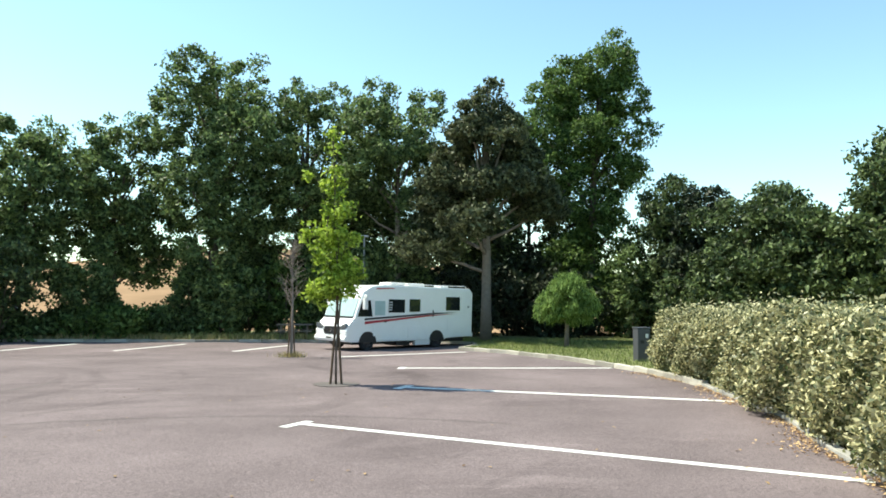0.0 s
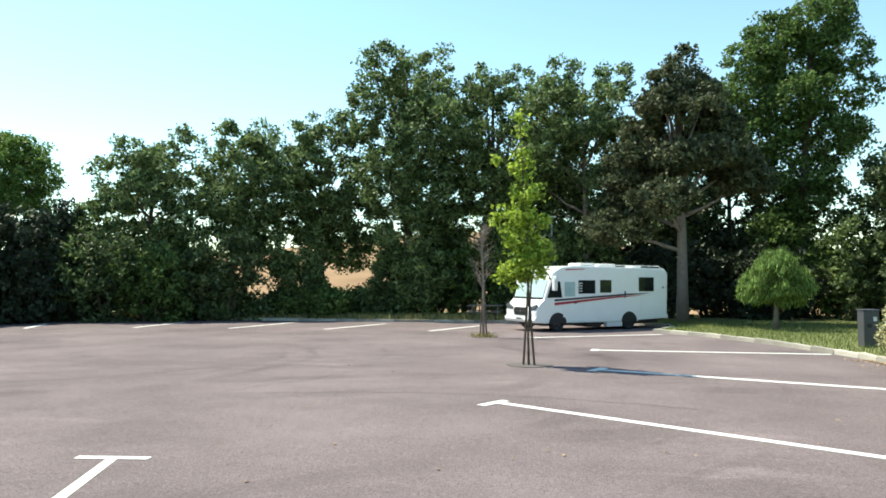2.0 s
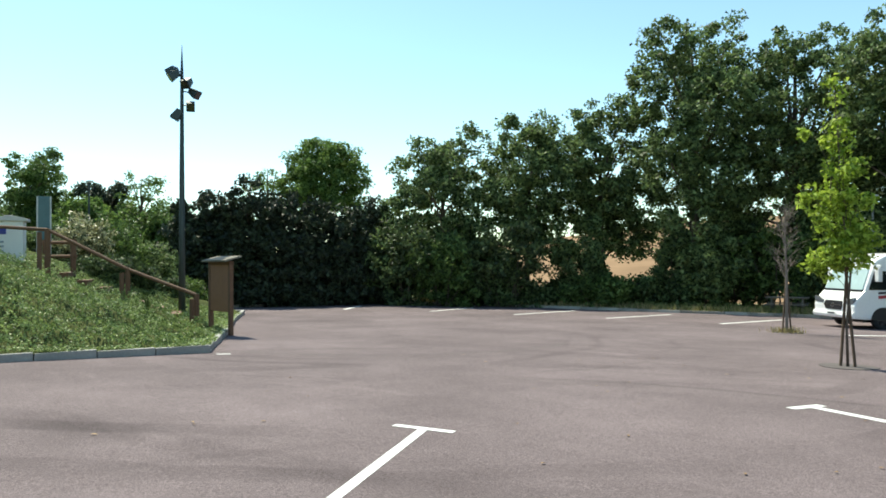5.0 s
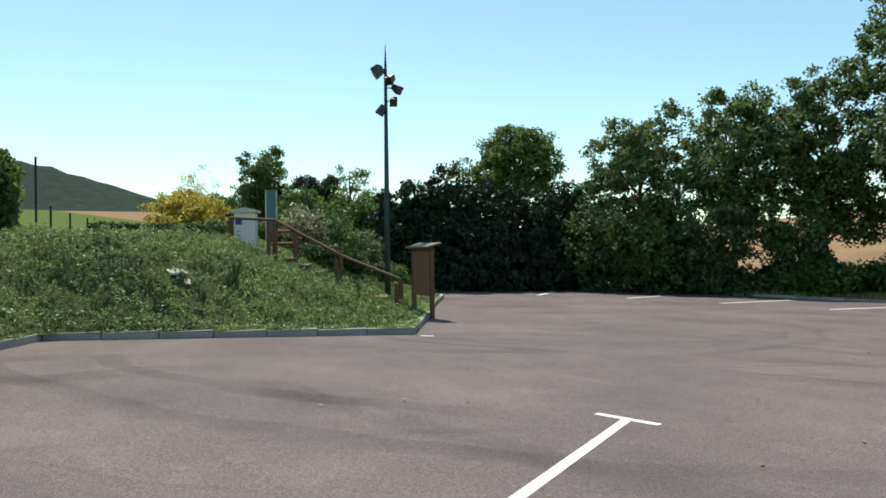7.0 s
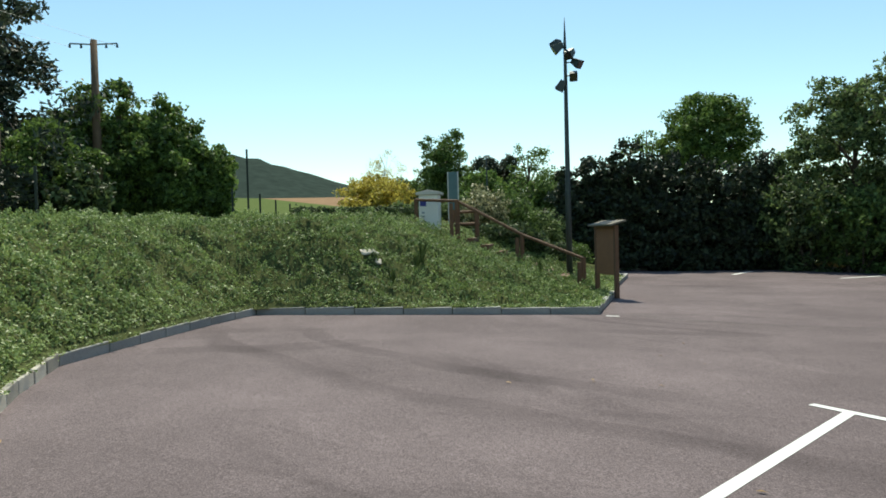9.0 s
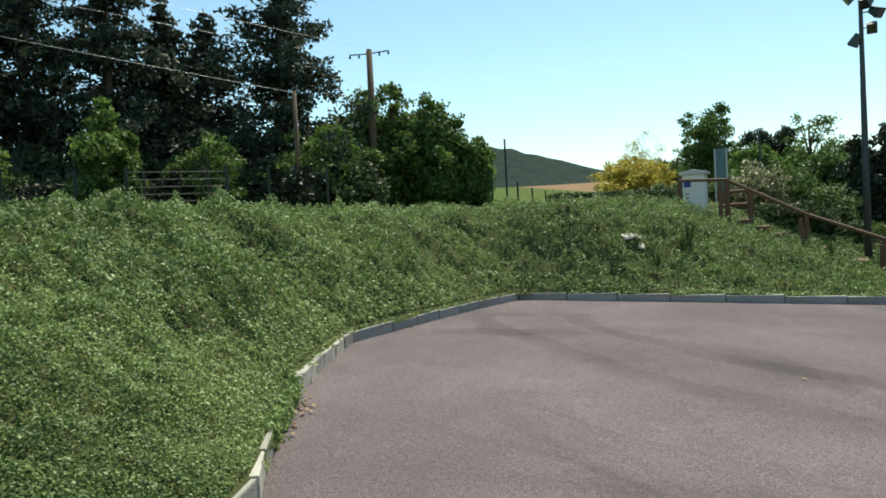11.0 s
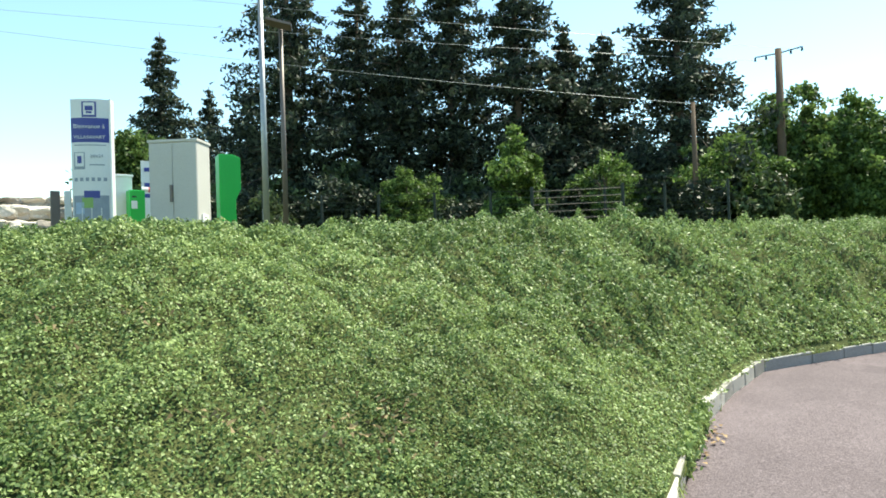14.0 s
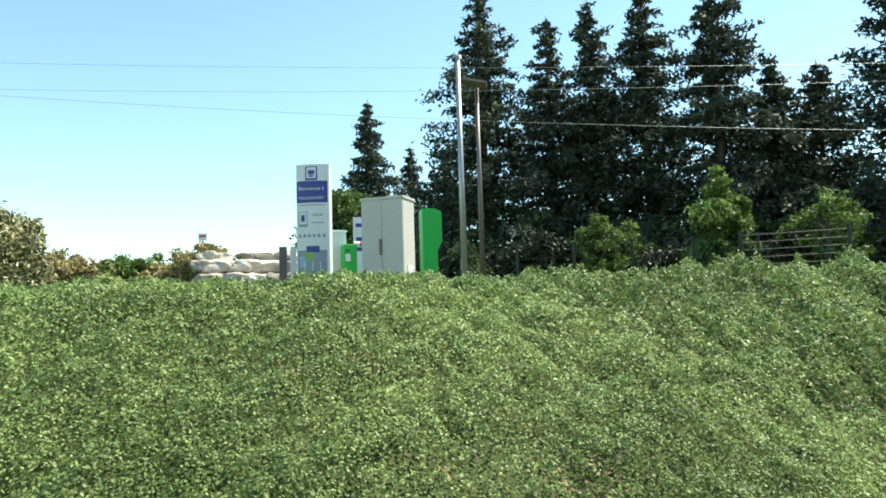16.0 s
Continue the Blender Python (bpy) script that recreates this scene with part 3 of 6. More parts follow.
belt(-11.0, 20.8, 44, 10.6, "very tall poplar with a loose swaying crown", LEAF_MID, 18, clumps=560, size=0.65, lean=0.8, trunk=0.3,
     blobs=[(1.9, 0, 18.0, 1.2, 1.2, 1.2), (1.1, 0, 16.8, 2.0, 1.8, 1.4), (-1.0, 0.5, 16.3, 1.8, 1.6, 1.3), (2.2, 0, 15.0, 1.9, 1.8, 1.4), (-2.4, 0, 14.8, 1.8, 1.7, 1.3), (0, 1, 14.4, 2.2, 2, 1.4), (-2.6, 0, 12.8, 1.7, 1.6, 1.3), (2.4, 0, 12.8, 1.9, 1.8, 1.3),
            (0, -0.8, 12.4, 2.2, 2, 1.4), (-1.6, 0, 10.5, 1.9, 1.8, 1.3), (1.8, 0, 10.3, 1.9, 1.8, 1.3), (0, 0, 8.3, 2.2, 2, 1.4), (1.2, 0, 6.5, 2.0, 2, 1.3), (-1.0, 0, 5.0, 2.0, 2, 1.3), (0.2, 0, 3.0, 2.2, 2, 1.3)])
belt(-6.3, 13.5, 46, 8.0, "dark green tree behind a pine", LEAF_DARK, 19, clear=0.05)
belt(-1.0, 12.0, 47, 8.0, "dark green tree behind a pine", LEAF_DARK, 26, clear=0.05)
belt(-17.3, 9.3, 42, 5.0, "slim dark green tree in the tree belt", LEAF_DARK, 20, clear=0.03, clumps=220)
belt(-24.5, 7.5, 36, 7.5, "rounded mid green tree behind the hedge", LEAF_DARK, 21, clear=0.02)
belt(-30.0, 7.4, 33, 7.5, "rounded mid green tree behind the hedge", LEAF_DARK, 22, clear=0.02)
belt(-35.0, 11.8, 30, 6.0, "tall mid green tree behind the hedge", LEAF_DARK, 23, clear=0.08)
belt(-40.0, 8.0, 28, 7.0, "rounded mid green tree behind the hedge", LEAF_DARK, 27, clear=0.02)
belt(49.2, 10.1, 52, 9.2, "pale green airy tree above dark conifers", LEAF_LIGHT, 24, clumps=330, per=44,
     blobs=[(-0.4, 0, 11.0, 1.5, 1.5, 0.8), (-2.0, 0, 10.0, 1.7, 1.7, 1.0), (1.7, 0, 10.2, 1.6, 1.6, 1.0), (0.2, 0, 9.4, 2.2, 2.2, 1.1), (-3.3, 0, 8.6, 1.5, 1.5, 1.0), (3.2, 0, 8.6, 1.6, 1.6, 1.1), (0, 0, 7.6, 2.8, 2.2, 1.2), (-2.2, 0, 6.6, 1.8, 1.8, 1.2), (2.3, 0, 6.4, 1.8, 1.8, 1.2)])
belt(53.6, 8.2, 54, 5.0, "thin pale half-bare tree", LEAF_LIGHT, 25, clear=0.35, clumps=50, per=30)
for i, (az, el, dist, w) in enumerate(((59.4, 5.0, 38, 4.2), (57.2, 6.0, 38, 5.0), (54.9, 6.9, 38, 5.2), (52.2, 5.8, 39, 5.6), (49.4, 5.2, 40, 5.2), (46.6, 4.8, 41, 5.0), (44.6, 5.6, 42, 4.0), (-20.2, 8.8, 40, 6.0))):
    x, y = polar(az, dist)
    h = top_height(el, dist, x, y)
    tree(x, y, h, w, "dense dark evergreen reaching down to the ground", LEAF_EVER, seed=40 + i, clear=0.0, clumps=220, per=36, leaf_len=0.28, size=0.5, name="evergreen_tree",
         blobs=[(0, 0, h * f, w * 0.5 * (1.05 - f ** 2 * 0.9), w * 0.5 * (1.05 - f ** 2 * 0.9), h * 0.13) for f in (0.1, 0.3, 0.5, 0.7, 0.87)])

# cedar behind the motorhome
x, y = 1.7, 35.0
h = top_height(16.7, 35.2, x, y)
conifer_blobs = [(math.cos(a) * r, math.sin(a) * r, h * f, 2.3 - 1.65 * f, 2.3 - 1.65 * f, h * 0.055) for a, r, f in ((0, 0.2, 0.96), (0, 1.5, 0.7), (3.1, 1.6, 0.72), (0, 2.3, 0.58), (3.1, 2.4, 0.55), (1.6, 1.6, 0.65), (4.7, 1.6, 0.6), (3.14, 1.2, 0.8), (0, 1.1, 0.83), (1, 0.8, 0.9), (4, 0.9, 0.88), (2, 1.2, 0.83), (5.2, 1.7, 0.76), (4.2, 1.6, 0.8), (0.3, 1.9, 0.74), (1.5, 1.9, 0.66), (3.3, 2.5, 0.62), (5.4, 2.4, 0.6), (0.1, 2.8, 0.52), (2.6, 2.7, 0.47), (4.4, 2.4, 0.45), (3.2, 2.9, 0.36))]
tree(x, y, h, 7, "tall dark pine with a bare pale trunk beside the motorhome", NEEDLE_CEDAR, bark=BARK_PALE, seed=60, clumps=620, per=44, size=0.45, leaf_len=0.24, trunk=0.26, blobs=conifer_blobs, name="pine_tree")

# understorey
for i, az in enumerate(np.arange(-36, 47, 2.6)):
    dist = 39.5 + 1.5 * math.sin(i * 2.3) - (6 if az < -20 else 0)
    gap = 27.6 < az < 34.2 or 21.2 < az < 27.0
    x, y = polar(az, dist)
    if -17 < az < -2 or az < -17:
        y += 2
    hh = (1.9 if gap else 5.0) + (0.2 if gap else 0.9) * math.sin(i * 1.7)
    # near-black evergreen leaf from -12 to 1 also stands for shade behind the pine
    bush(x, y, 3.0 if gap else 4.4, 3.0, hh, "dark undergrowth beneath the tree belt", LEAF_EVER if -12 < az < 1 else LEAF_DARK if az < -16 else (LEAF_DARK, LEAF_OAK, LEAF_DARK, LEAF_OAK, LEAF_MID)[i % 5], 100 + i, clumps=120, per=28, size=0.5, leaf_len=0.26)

for i, az in enumerate(np.arange(-21, 47, 2.7)):
    x, y = polar(az, 45.5 + math.sin(i * 3.1))
    low = 22 < az < 33
    if not low:
        # the thicket behind the pine carries that shade in its leaf colour too
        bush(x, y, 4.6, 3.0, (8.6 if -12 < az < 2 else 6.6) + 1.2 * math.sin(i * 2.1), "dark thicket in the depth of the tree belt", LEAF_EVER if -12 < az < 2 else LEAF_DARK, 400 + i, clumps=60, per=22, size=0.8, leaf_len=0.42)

for i, (az, w, h) in enumerate(((29.0, 2.2, 5.2), (27.0, 2.2, 5.2), (21.0, 2.2, 5.2), (33.8, 2.2, 4.0))):
    x, y = polar(az, 39.0)
    bush(x, y, w, 2.2, h, "ivy-covered undergrowth round a tree trunk", LEAF_OAK, 470 + i, clumps=110, per=32, size=0.4, leaf_len=0.22)

# conifer row on the plateau: azimuth, height angle, distance, width
for i, (az, el, dist, w) in enumerate(((134.9, 26.0, 32, 8.4), (129.3, 23.6, 34, 7.4), (125.9, 24.6, 33, 7.0), (121.7, 25.2, 33, 7.6), (116.2, 25.2, 32, 8.0), (112.4, 18.4, 33, 6.4), (109.3, 17.6, 34, 6.6), (103.6, 24.6, 32, 8.8), (144.6, 17.8, 44, 6.4), (141.1, 14.1, 48, 4.4), (138.2, 13.5, 38, 6.0))):
    x, y = polar(az, dist)
    conifer(x, y, top_height(el, dist, x, y), w, "tall dark fir with drooping boughs beyond the fence", 70 + i)

# ---------------------------------------------------------------- more materials
WHITE = mat("white_coachwork", (0.87, 0.87, 0.86), 0.3, var=0.05, scale=2, fine=20, coat=0.4)
WHITE_TRIM = mat("white_plastic", (0.74, 0.74, 0.73), 0.45, var=0.06, scale=3, fine=30)
GLASS_DARK = mat("dark_glass", (0.015, 0.018, 0.02), 0.06, var=0.2, scale=1, fine=4, coat=0.6, spec=0.7)
# the windscreen's bright reflection is put into this pale glass colour
GLASS_PALE = mat("pale_reflecting_glass", (0.42, 0.55, 0.55), 0.12, var=0.1, scale=1, fine=4, coat=0.6)
BLACK = mat("black_plastic", (0.018, 0.018, 0.02), 0.5, var=0.3, scale=5, fine=40)
RUBBER = mat("tyre_rubber", (0.02, 0.02, 0.02), 0.85, var=0.3, scale=6, fine=60, bump=0.3)
ALLOY = mat("dark_alloy", (0.10, 0.10, 0.11), 0.35, 0.8, var=0.2)
CHROME = mat("chrome", (0.6, 0.6, 0.62), 0.2, 1.0, var=0.1)
STRIPE_RED = mat("red_stripe", (0.42, 0.03, 0.05), 0.35, var=0.1)
STRIPE_NAVY = mat("navy_stripe", (0.02, 0.02, 0.035), 0.35, var=0.2)
LENS = mat("headlamp_lens", (0.12, 0.13, 0.14), 0.1, var=0.3, coat=0.8)
WOOD = mat("weathered_brown_wood", (0.15, 0.075, 0.042), 0.8, var=0.35, scale=3, fine=35, bump=0.5)
WOOD_STAKE = mat("stake_wood", (0.13, 0.085, 0.055), 0.9, var=0.35, scale=4, fine=35, bump=0.5)
WOOD_GREY = mat("grey_wood", (0.17, 0.15, 0.12), 0.9, var=0.35, scale=3, fine=35, bump=0.5)
PANEL_BROWN = mat("brown_panel", (0.25, 0.115, 0.06), 0.65, var=0.2, scale=3, fine=30)
STEEL_DARK = mat("dark_painted_steel", (0.04, 0.055, 0.058), 0.5, 0.2, var=0.2)
STEEL_GREY = mat("galvanised_steel", (0.36, 0.37, 0.38), 0.45, 0.6, var=0.15, scale=4, fine=40)
STEEL_BROWN = mat("brown_steel", (0.16, 0.13, 0.115), 0.5, 0.3, var=0.15)
FENCE_GREEN = mat("dark_green_fence", (0.012, 0.022, 0.016), 0.55, 0.2, var=0.2)
ANTHRACITE = mat("anthracite_metal", (0.075, 0.078, 0.088), 0.5, 0.2, var=0.15)
CABINET = mat("grey_beige_cabinet", (0.54, 0.51, 0.475), 0.55, var=0.08, scale=2, fine=30)
GREEN = mat("bright_green_coating", (0.02, 0.42, 0.06), 0.4, var=0.1, scale=2, fine=30)
BLUE = mat("dark_blue_print", (0.035, 0.05, 0.27), 0.4, var=0.1)
GREY_PRINT = mat("grey_print", (0.28, 0.32, 0.38), 0.5, var=0.2)
GREEN_PRINT = mat("green_print", (0.25, 0.42, 0.12), 0.5, var=0.2)
RED = mat("red_paint", (0.6, 0.05, 0.04), 0.45, var=0.1)
TEAL = mat("teal_panel", (0.05, 0.12, 0.14), 0.4, var=0.2)
STONE = mat("pale_limestone", (0.44, 0.38, 0.32), 0.9, var=0.4, scale=2, fine=14, bump=0.8, objrand=0.8)
DRYGRASS = leaf_mat("dry_grass_blade", (0.3, 0.26, 0.11), (0.52, 0.43, 0.22), 0.8, 0.25, 0.2)
BLADE = leaf_mat("grass_blade", (0.12, 0.17, 0.045), (0.28, 0.33, 0.11), 0.6, 0.3, 0.3)
WITHERED = leaf_mat("withered_leaf", (0.16, 0.12, 0.055), (0.3, 0.23, 0.12), 0.8, 0.1)
SEAM = mat("tar_seam", (0.12, 0.106, 0.104), 0.9, var=0.3, scale=3, fine=40, spec=0.1)


# ---------------------------------------------------------------- grass verges
VERGE_RING = [(-25.2, 17.6), (-27.0, 18.0), (-29.9, 20.0), (-30.2, 24.0), (-29.4, 28.0), (-27.6, 31.0), (-24.9, 32.4), (-17.4, 32.6), (-8.2, 33.6), (-1.5, 34.0), (0.9, 32.4), (1.1, 30.0), (0.45, 28.1), (2.2, 26.1), (3.85, 22.9), (5.15, 19.1), (5.65, 15.3), (5.3, 10.8), (4.65, 8.2), (4.3, 6.0), (5.5, 0.0), (12.0, -6.0)]
OUTER = [(22.0, -6.0), (22.0, 20.0), (18.0, 46.0), (-30.0, 47.0), (-46.0, 34.0), (-46.0, 16.0)]
tagged(part("grass_verge", flat_mesh("grass_verge", VERGE_RING[1:] + OUTER, 0.09), VERGE), "strip of short sunlit grass behind the kerb", "grass", kind="structure")


def blades(name, px, py, lo, hi, material, label, seed, zz=None):
    r = np.random.default_rng(seed)
    n = len(px)
    z = (lot_z(px, py) + 0.09 if zz is None else zz)
    h = r.uniform(lo, hi, n)
    P = np.stack([px, py, z + h * 0.45], 1)
    N = np.tile([[0, 0, 0.0]], (n, 1)) + np.stack([r.normal(size=n), r.normal(size=n), 0.15 * r.normal(size=n)], 1)
    N /= np.linalg.norm(N, axis=1)[:, None]
    a = np.stack([r.normal(size=n) * 0.35, r.normal(size=n) * 0.35, np.ones(n)], 1)
    b = np.cross(N, a)
    b /= np.linalg.norm(b, axis=1)[:, None]
    w = (0.006 + 0.025 * h)[:, None]
    H = h[:, None]
    V = np.stack([P - a * H / 2 - b * w, P - a * H / 2 + b * w, P + a * H / 2], 1).reshape(-1, 3)
    me = bpy.data.meshes.new(name)
    me.from_pydata(V.tolist(), [], np.arange(3 * n).reshape(-1, 3).tolist())
    return tagged(part(name, me, material), label, "grass", kind="stuff")


vr = np.random.default_rng(31)
vx, vy = vr.uniform(0.5, 11, 26000), vr.uniform(17, 37, 26000)
ok = ~inside(vx, vy, LOT)
blades("verge_grass", vx[ok], vy[ok], 0.06, 0.16, BLADE, "short green grass between kerb and trees", 32)
vx, vy = vr.uniform(-30, 0, 16000), 32.4 + vr.random(16000) ** 1.5 * 4
ok = ~inside(vx, vy, LOT)
blades("dry_grass", vx[ok], vy[ok], 0.1, 0.4, DRYGRASS, "dry straw-coloured grass along the far kerb", 33)
vx, vy = vr.uniform(-30, 0, 9000), 33.0 + vr.random(9000) * 4
ok = ~inside(vx, vy, LOT)
blades("rough_grass", vx[ok], vy[ok], 0.15, 0.5, BLADE, "rough green grass along the far kerb", 34)
# stalks along the top of the bank
vx, vy = scatter_on_bank(9000)
dd = seg_dist(vx, vy, BANK_KERB)
ok = (dd > 2.6) & (dd < 5.0)
vx, vy = vx[ok][:320], vy[ok][:320]
blades("weed_stalk", vx, vy, 0.06, 0.2, BLADE, "loose weeds standing out of the ground cover", 35, cover_z(vx, vy))
# soil plugs and weeds at the kerb foot
ax = vr.uniform(0, 1, 2600)
kx = np.interp(ax * 12, np.arange(13), [p[0] for p in BANK_KERB[:13]])
ky = np.interp(ax * 12, np.arange(13), [p[1] for p in BANK_KERB[:13]])
ok = (kx > -7.0) & (kx < -4.6)
vx, vy = (kx + vr.normal(size=2600) * 0.08)[ok], (ky + vr.normal(size=2600) * 0.05 - 0.04)[ok]
blades("kerb_weed", vx, vy, 0.03, 0.12, BLADE, "weeds growing over the kerb of the bank", 36, lot_z(vx, vy) + 0.08)


# ---------------------------------------------------------------- white bay lines
def strip(name, p, q, width, material, lift=0.004, label="", cat="line"):
    p, q = Vector(p), Vector(q)
    d = (q - p).normalized()
    n = Vector((-d.y, d.x)) * width / 2
    me = bpy.data.meshes.new(name)
    cs = [p - n, q - n, q + n, p + n]
    me.from_pydata([(c.x, c.y, float(lot_z(c.x, c.y)) + lift) for c in cs], [], [(0, 1, 2, 3)])
    return part(name, me, material)


LINES = [((-1.99, 10.14), (4.25, 7.08)), ((-0.86, 14.78), (5.42, 12.86)), ((-1.26, 19.45), (4.6, 19.94)), ((-3.75, 23.76), (0.6, 26.9)), ((-4.86, 5.8), (-3.31, 2.5)),
         ((-8.2, 26.3), (-7.2, 30.9)), ((-12.72, 26.2), (-12.0, 31.3)), ((-16.85, 25.6), (-16.8, 31.0)), ((-21.1, 24.9), (-22.1, 29.6)), ((-25.0, 23.0), (-27.4, 26.4)), ((-12.62, 8.2), (-12.45, 8.42))]
BARS = [((-2.14, 9.80), (-1.88, 10.32)), ((-5.22, 5.72), (-4.51, 5.89)), ((-0.98, 14.45), (-0.74, 15.1)), ((-1.28, 19.2), (-1.26, 19.7))]
for p, q in LINES + BARS:
    tagged(strip("bay_line", p, q, 0.108 if p[1] < 9 else 0.15 if p[1] < 12 else 0.2, PAINT_LINE, 0.004 if (p, q) in LINES else 0.007), "worn white painted bay line on asphalt", "road marking", kind="structure")


def curve_strip(pts, width, material, lift):
    """A thin band along a smooth curve on the asphalt."""
    me = bpy.data.meshes.new("tar_seam")
    V, F = [], []
    n = len(pts)
    for i in range(n):
        d = (Vector(pts[min(i + 1, n - 1)]) - Vector(pts[max(i - 1, 0)])).normalized()
        for s in (-1, 1):
            w = width * (0.6 + 0.5 * math.sin(i * 1.9) ** 2)
            x, y = pts[i][0] - d.y * s * w / 2, pts[i][1] + d.x * s * w / 2
            V.append((x, y, float(lot_z(x, y)) + lift))
    for i in range(n - 1):
        F.append((2 * i, 2 * i + 2, 2 * i + 3, 2 * i + 1))
    me.from_pydata(V, [], F)
    return tagged(part("tar_seam", me, material), "dark seam worn into the asphalt", "seam", kind="structure")


def arc(c, r, a0, a1, n=24):
    return [(c[0] + r * math.cos(radians(a0 + (a1 - a0) * i / n)) + 0.05 * math.sin(i * 2.1), c[1] + r * math.sin(radians(a0 + (a1 - a0) * i / n))) for i in range(n + 1)]


curve_strip([(-30 + i * 1.2, 23.6 + 0.5 * math.sin(i * 0.35) + i * 0.03) for i in range(22)], 0.12, SEAM, 0.003)
curve_strip(arc((-14.5, 14.5), 6.0, -70, 10), 0.07, SEAM, 0.003)
curve_strip(arc((-2.0, 2.0), 8.8, 70, 120), 0.03, SEAM, 0.003)


# ---------------------------------------------------------------- motorhome
def motorhome(m):
    ob = thing("motorhome", m, "white integrated motorhome with red and navy side stripes, parked", "motorhome")
    side = [(-3.62, 0.48), (-3.66, 2.55), (-3.45, 2.78), (1.9, 2.82), (2.55, 2.74), (3.0, 2.5), (3.12, 2.22), (3.42, 1.42), (3.72, 1.12), (3.84, 0.85), (3.82, 0.42), (3.3, 0.36), (-1.8, 0.36), (-1.9, 0.42)]
    part("body", Build().prism(side, "y", -1.13, 1.13), WHITE, ob, bevel=0.07, smooth=False)
    # windscreen and cab glass, set just proud of the shell
    a, b = Vector((3.13, 0, 2.2)), Vector((3.43, 0, 1.44))
    g = Build()
    k = [(a.x, -0.98, a.z), (a.x, 0.98, a.z), (b.x, 1.02, b.z), (b.x, -1.02, b.z)]
    off = Vector((0.022, 0, 0.008))
    g.v = [tuple(Vector(p) + off) for p in k] + [tuple(Vector(p) - off) for p in k]
    g.f = [(0, 1, 2, 3), (7, 6, 5, 4), (0, 4, 5, 1), (1, 5, 6, 2), (2, 6, 7, 3), (3, 7, 4, 0)]
    part("windscreen", g, GLASS_PALE, ob, "large sloping windscreen, its bright reflection painted as pale glass")
    fr = Build()
    for z, h in ((1.42, 0.07),):
        fr.box((3.45, 0, z), (0.07, 2.1, h))
    part("wiper_panel", fr, BLACK, ob, bevel=0.01)
    Y = 1.132

    def panel(name, poly, material, thick=0.016, label="", bevel=0.0):
        return part(name, Build().prism(poly, "y", Y - 0.004, Y + thick), material, ob, label, bevel)

    panel("cab_window", [(3.05, 2.14), (2.62, 2.14), (2.5, 1.45), (3.28, 1.45)], GLASS_DARK, label="dark cab side window")
    door = panel("cab_door", [(2.45, 0.62), (2.45, 2.22), (1.72, 2.22), (1.72, 0.62)], WHITE, 0.012, bevel=0.006)
    part("door_window", Build().prism([(2.38, 1.5), (2.38, 2.12), (1.82, 2.12), (1.82, 1.5)], "y", Y + 0.01, Y + 0.02), GLASS_PALE, door)
    part("door_handle", Build().box((1.8, Y + 0.03, 1.22), (0.12, 0.03, 0.05)), BLACK, door)
    panel("window", [(1.62, 1.62), (1.62, 2.2), (0.7, 2.2), (0.7, 1.62)], GLASS_DARK, 0.022, "dark tinted window", 0.006)
    for z in (1.72, 1.83, 1.94, 2.05):
        panel("vent_bar", [(1.72, z), (1.72, z + 0.035), (1.42, z + 0.035), (1.42, z)], WHITE_TRIM, 0.03)
    panel("window", [(0.42, 1.66), (0.42, 2.22), (-0.22, 2.22), (-0.22, 1.66)], GLASS_DARK, 0.022, "dark tinted window", 0.006)
    panel("window", [(-1.85, 1.72), (-1.85, 2.36), (-2.76, 2.36), (-2.76, 1.72)], GLASS_DARK, 0.022, "dark tinted window", 0.006)
    panel("navy_stripe", [(2.9, 1.3), (2.9, 1.38), (-1.2, 1.62), (-2.5, 1.63), (-1.2, 1.55)], STRIPE_NAVY, 0.018)
    panel("red_stripe", [(2.9, 1.13), (2.9, 1.24), (-0.6, 1.50), (-2.3, 1.56), (-0.6, 1.44)], STRIPE_RED, 0.018)
    panel("red_stripe", [(2.35, 2.62), (2.25, 2.68), (1.3, 2.7), (1.3, 2.67)], STRIPE_RED, 0.018)
    panel("navy_stripe", [(-1.0, 1.42), (-1.0, 1.72), (-1.06, 1.74), (-1.06, 1.44)], STRIPE_NAVY, 0.018)
    panel("service_hatch", [(0.5, 0.5), (0.5, 1.0), (-0.3, 1.0), (-0.3, 0.5)], WHITE, 0.012, bevel=0.005)
    panel("service_hatch", [(-1.95, 0.7), (-1.95, 1.35), (-3.0, 1.35), (-3.0, 0.7)], WHITE, 0.012, bevel=0.005)
    panel("marker_lamp", [(-3.3, 1.85), (-3.3, 1.95), (-3.4, 1.95), (-3.4, 1.85)], STEEL_GREY, 0.015)
    # front
    part("grille", Build().prism([(-0.52, 0.86), (-0.42, 0.68), (0.42, 0.68), (0.52, 0.86), (0.42, 1.02), (-0.42, 1.02)], "x", 3.78, 3.86), BLACK, ob, bevel=0.01)
    part("badge", Build().tube([(3.855, 0, 0.85), (3.875, 0, 0.85)], 0.09, 16), CHROME, ob)
    for s in (1, -1):
        part("grille_bar", Build().box((3.865, s * 0.28, 0.85), (0.012, 0.4, 0.03)), CHROME, ob)
        part("headlight", Build().prism([(s * 0.58, 0.9), (s * 0.62, 1.02), (s * 1.06, 1.16), (s * 1.1, 1.05), (s * 1.0, 0.92)], "x", 3.62, 3.845), LENS, ob, bevel=0.01)
        part("fog_light", Build().box((3.83, s * 0.82, 0.55), (0.05, 0.34, 0.09)), BLACK, ob, bevel=0.01)
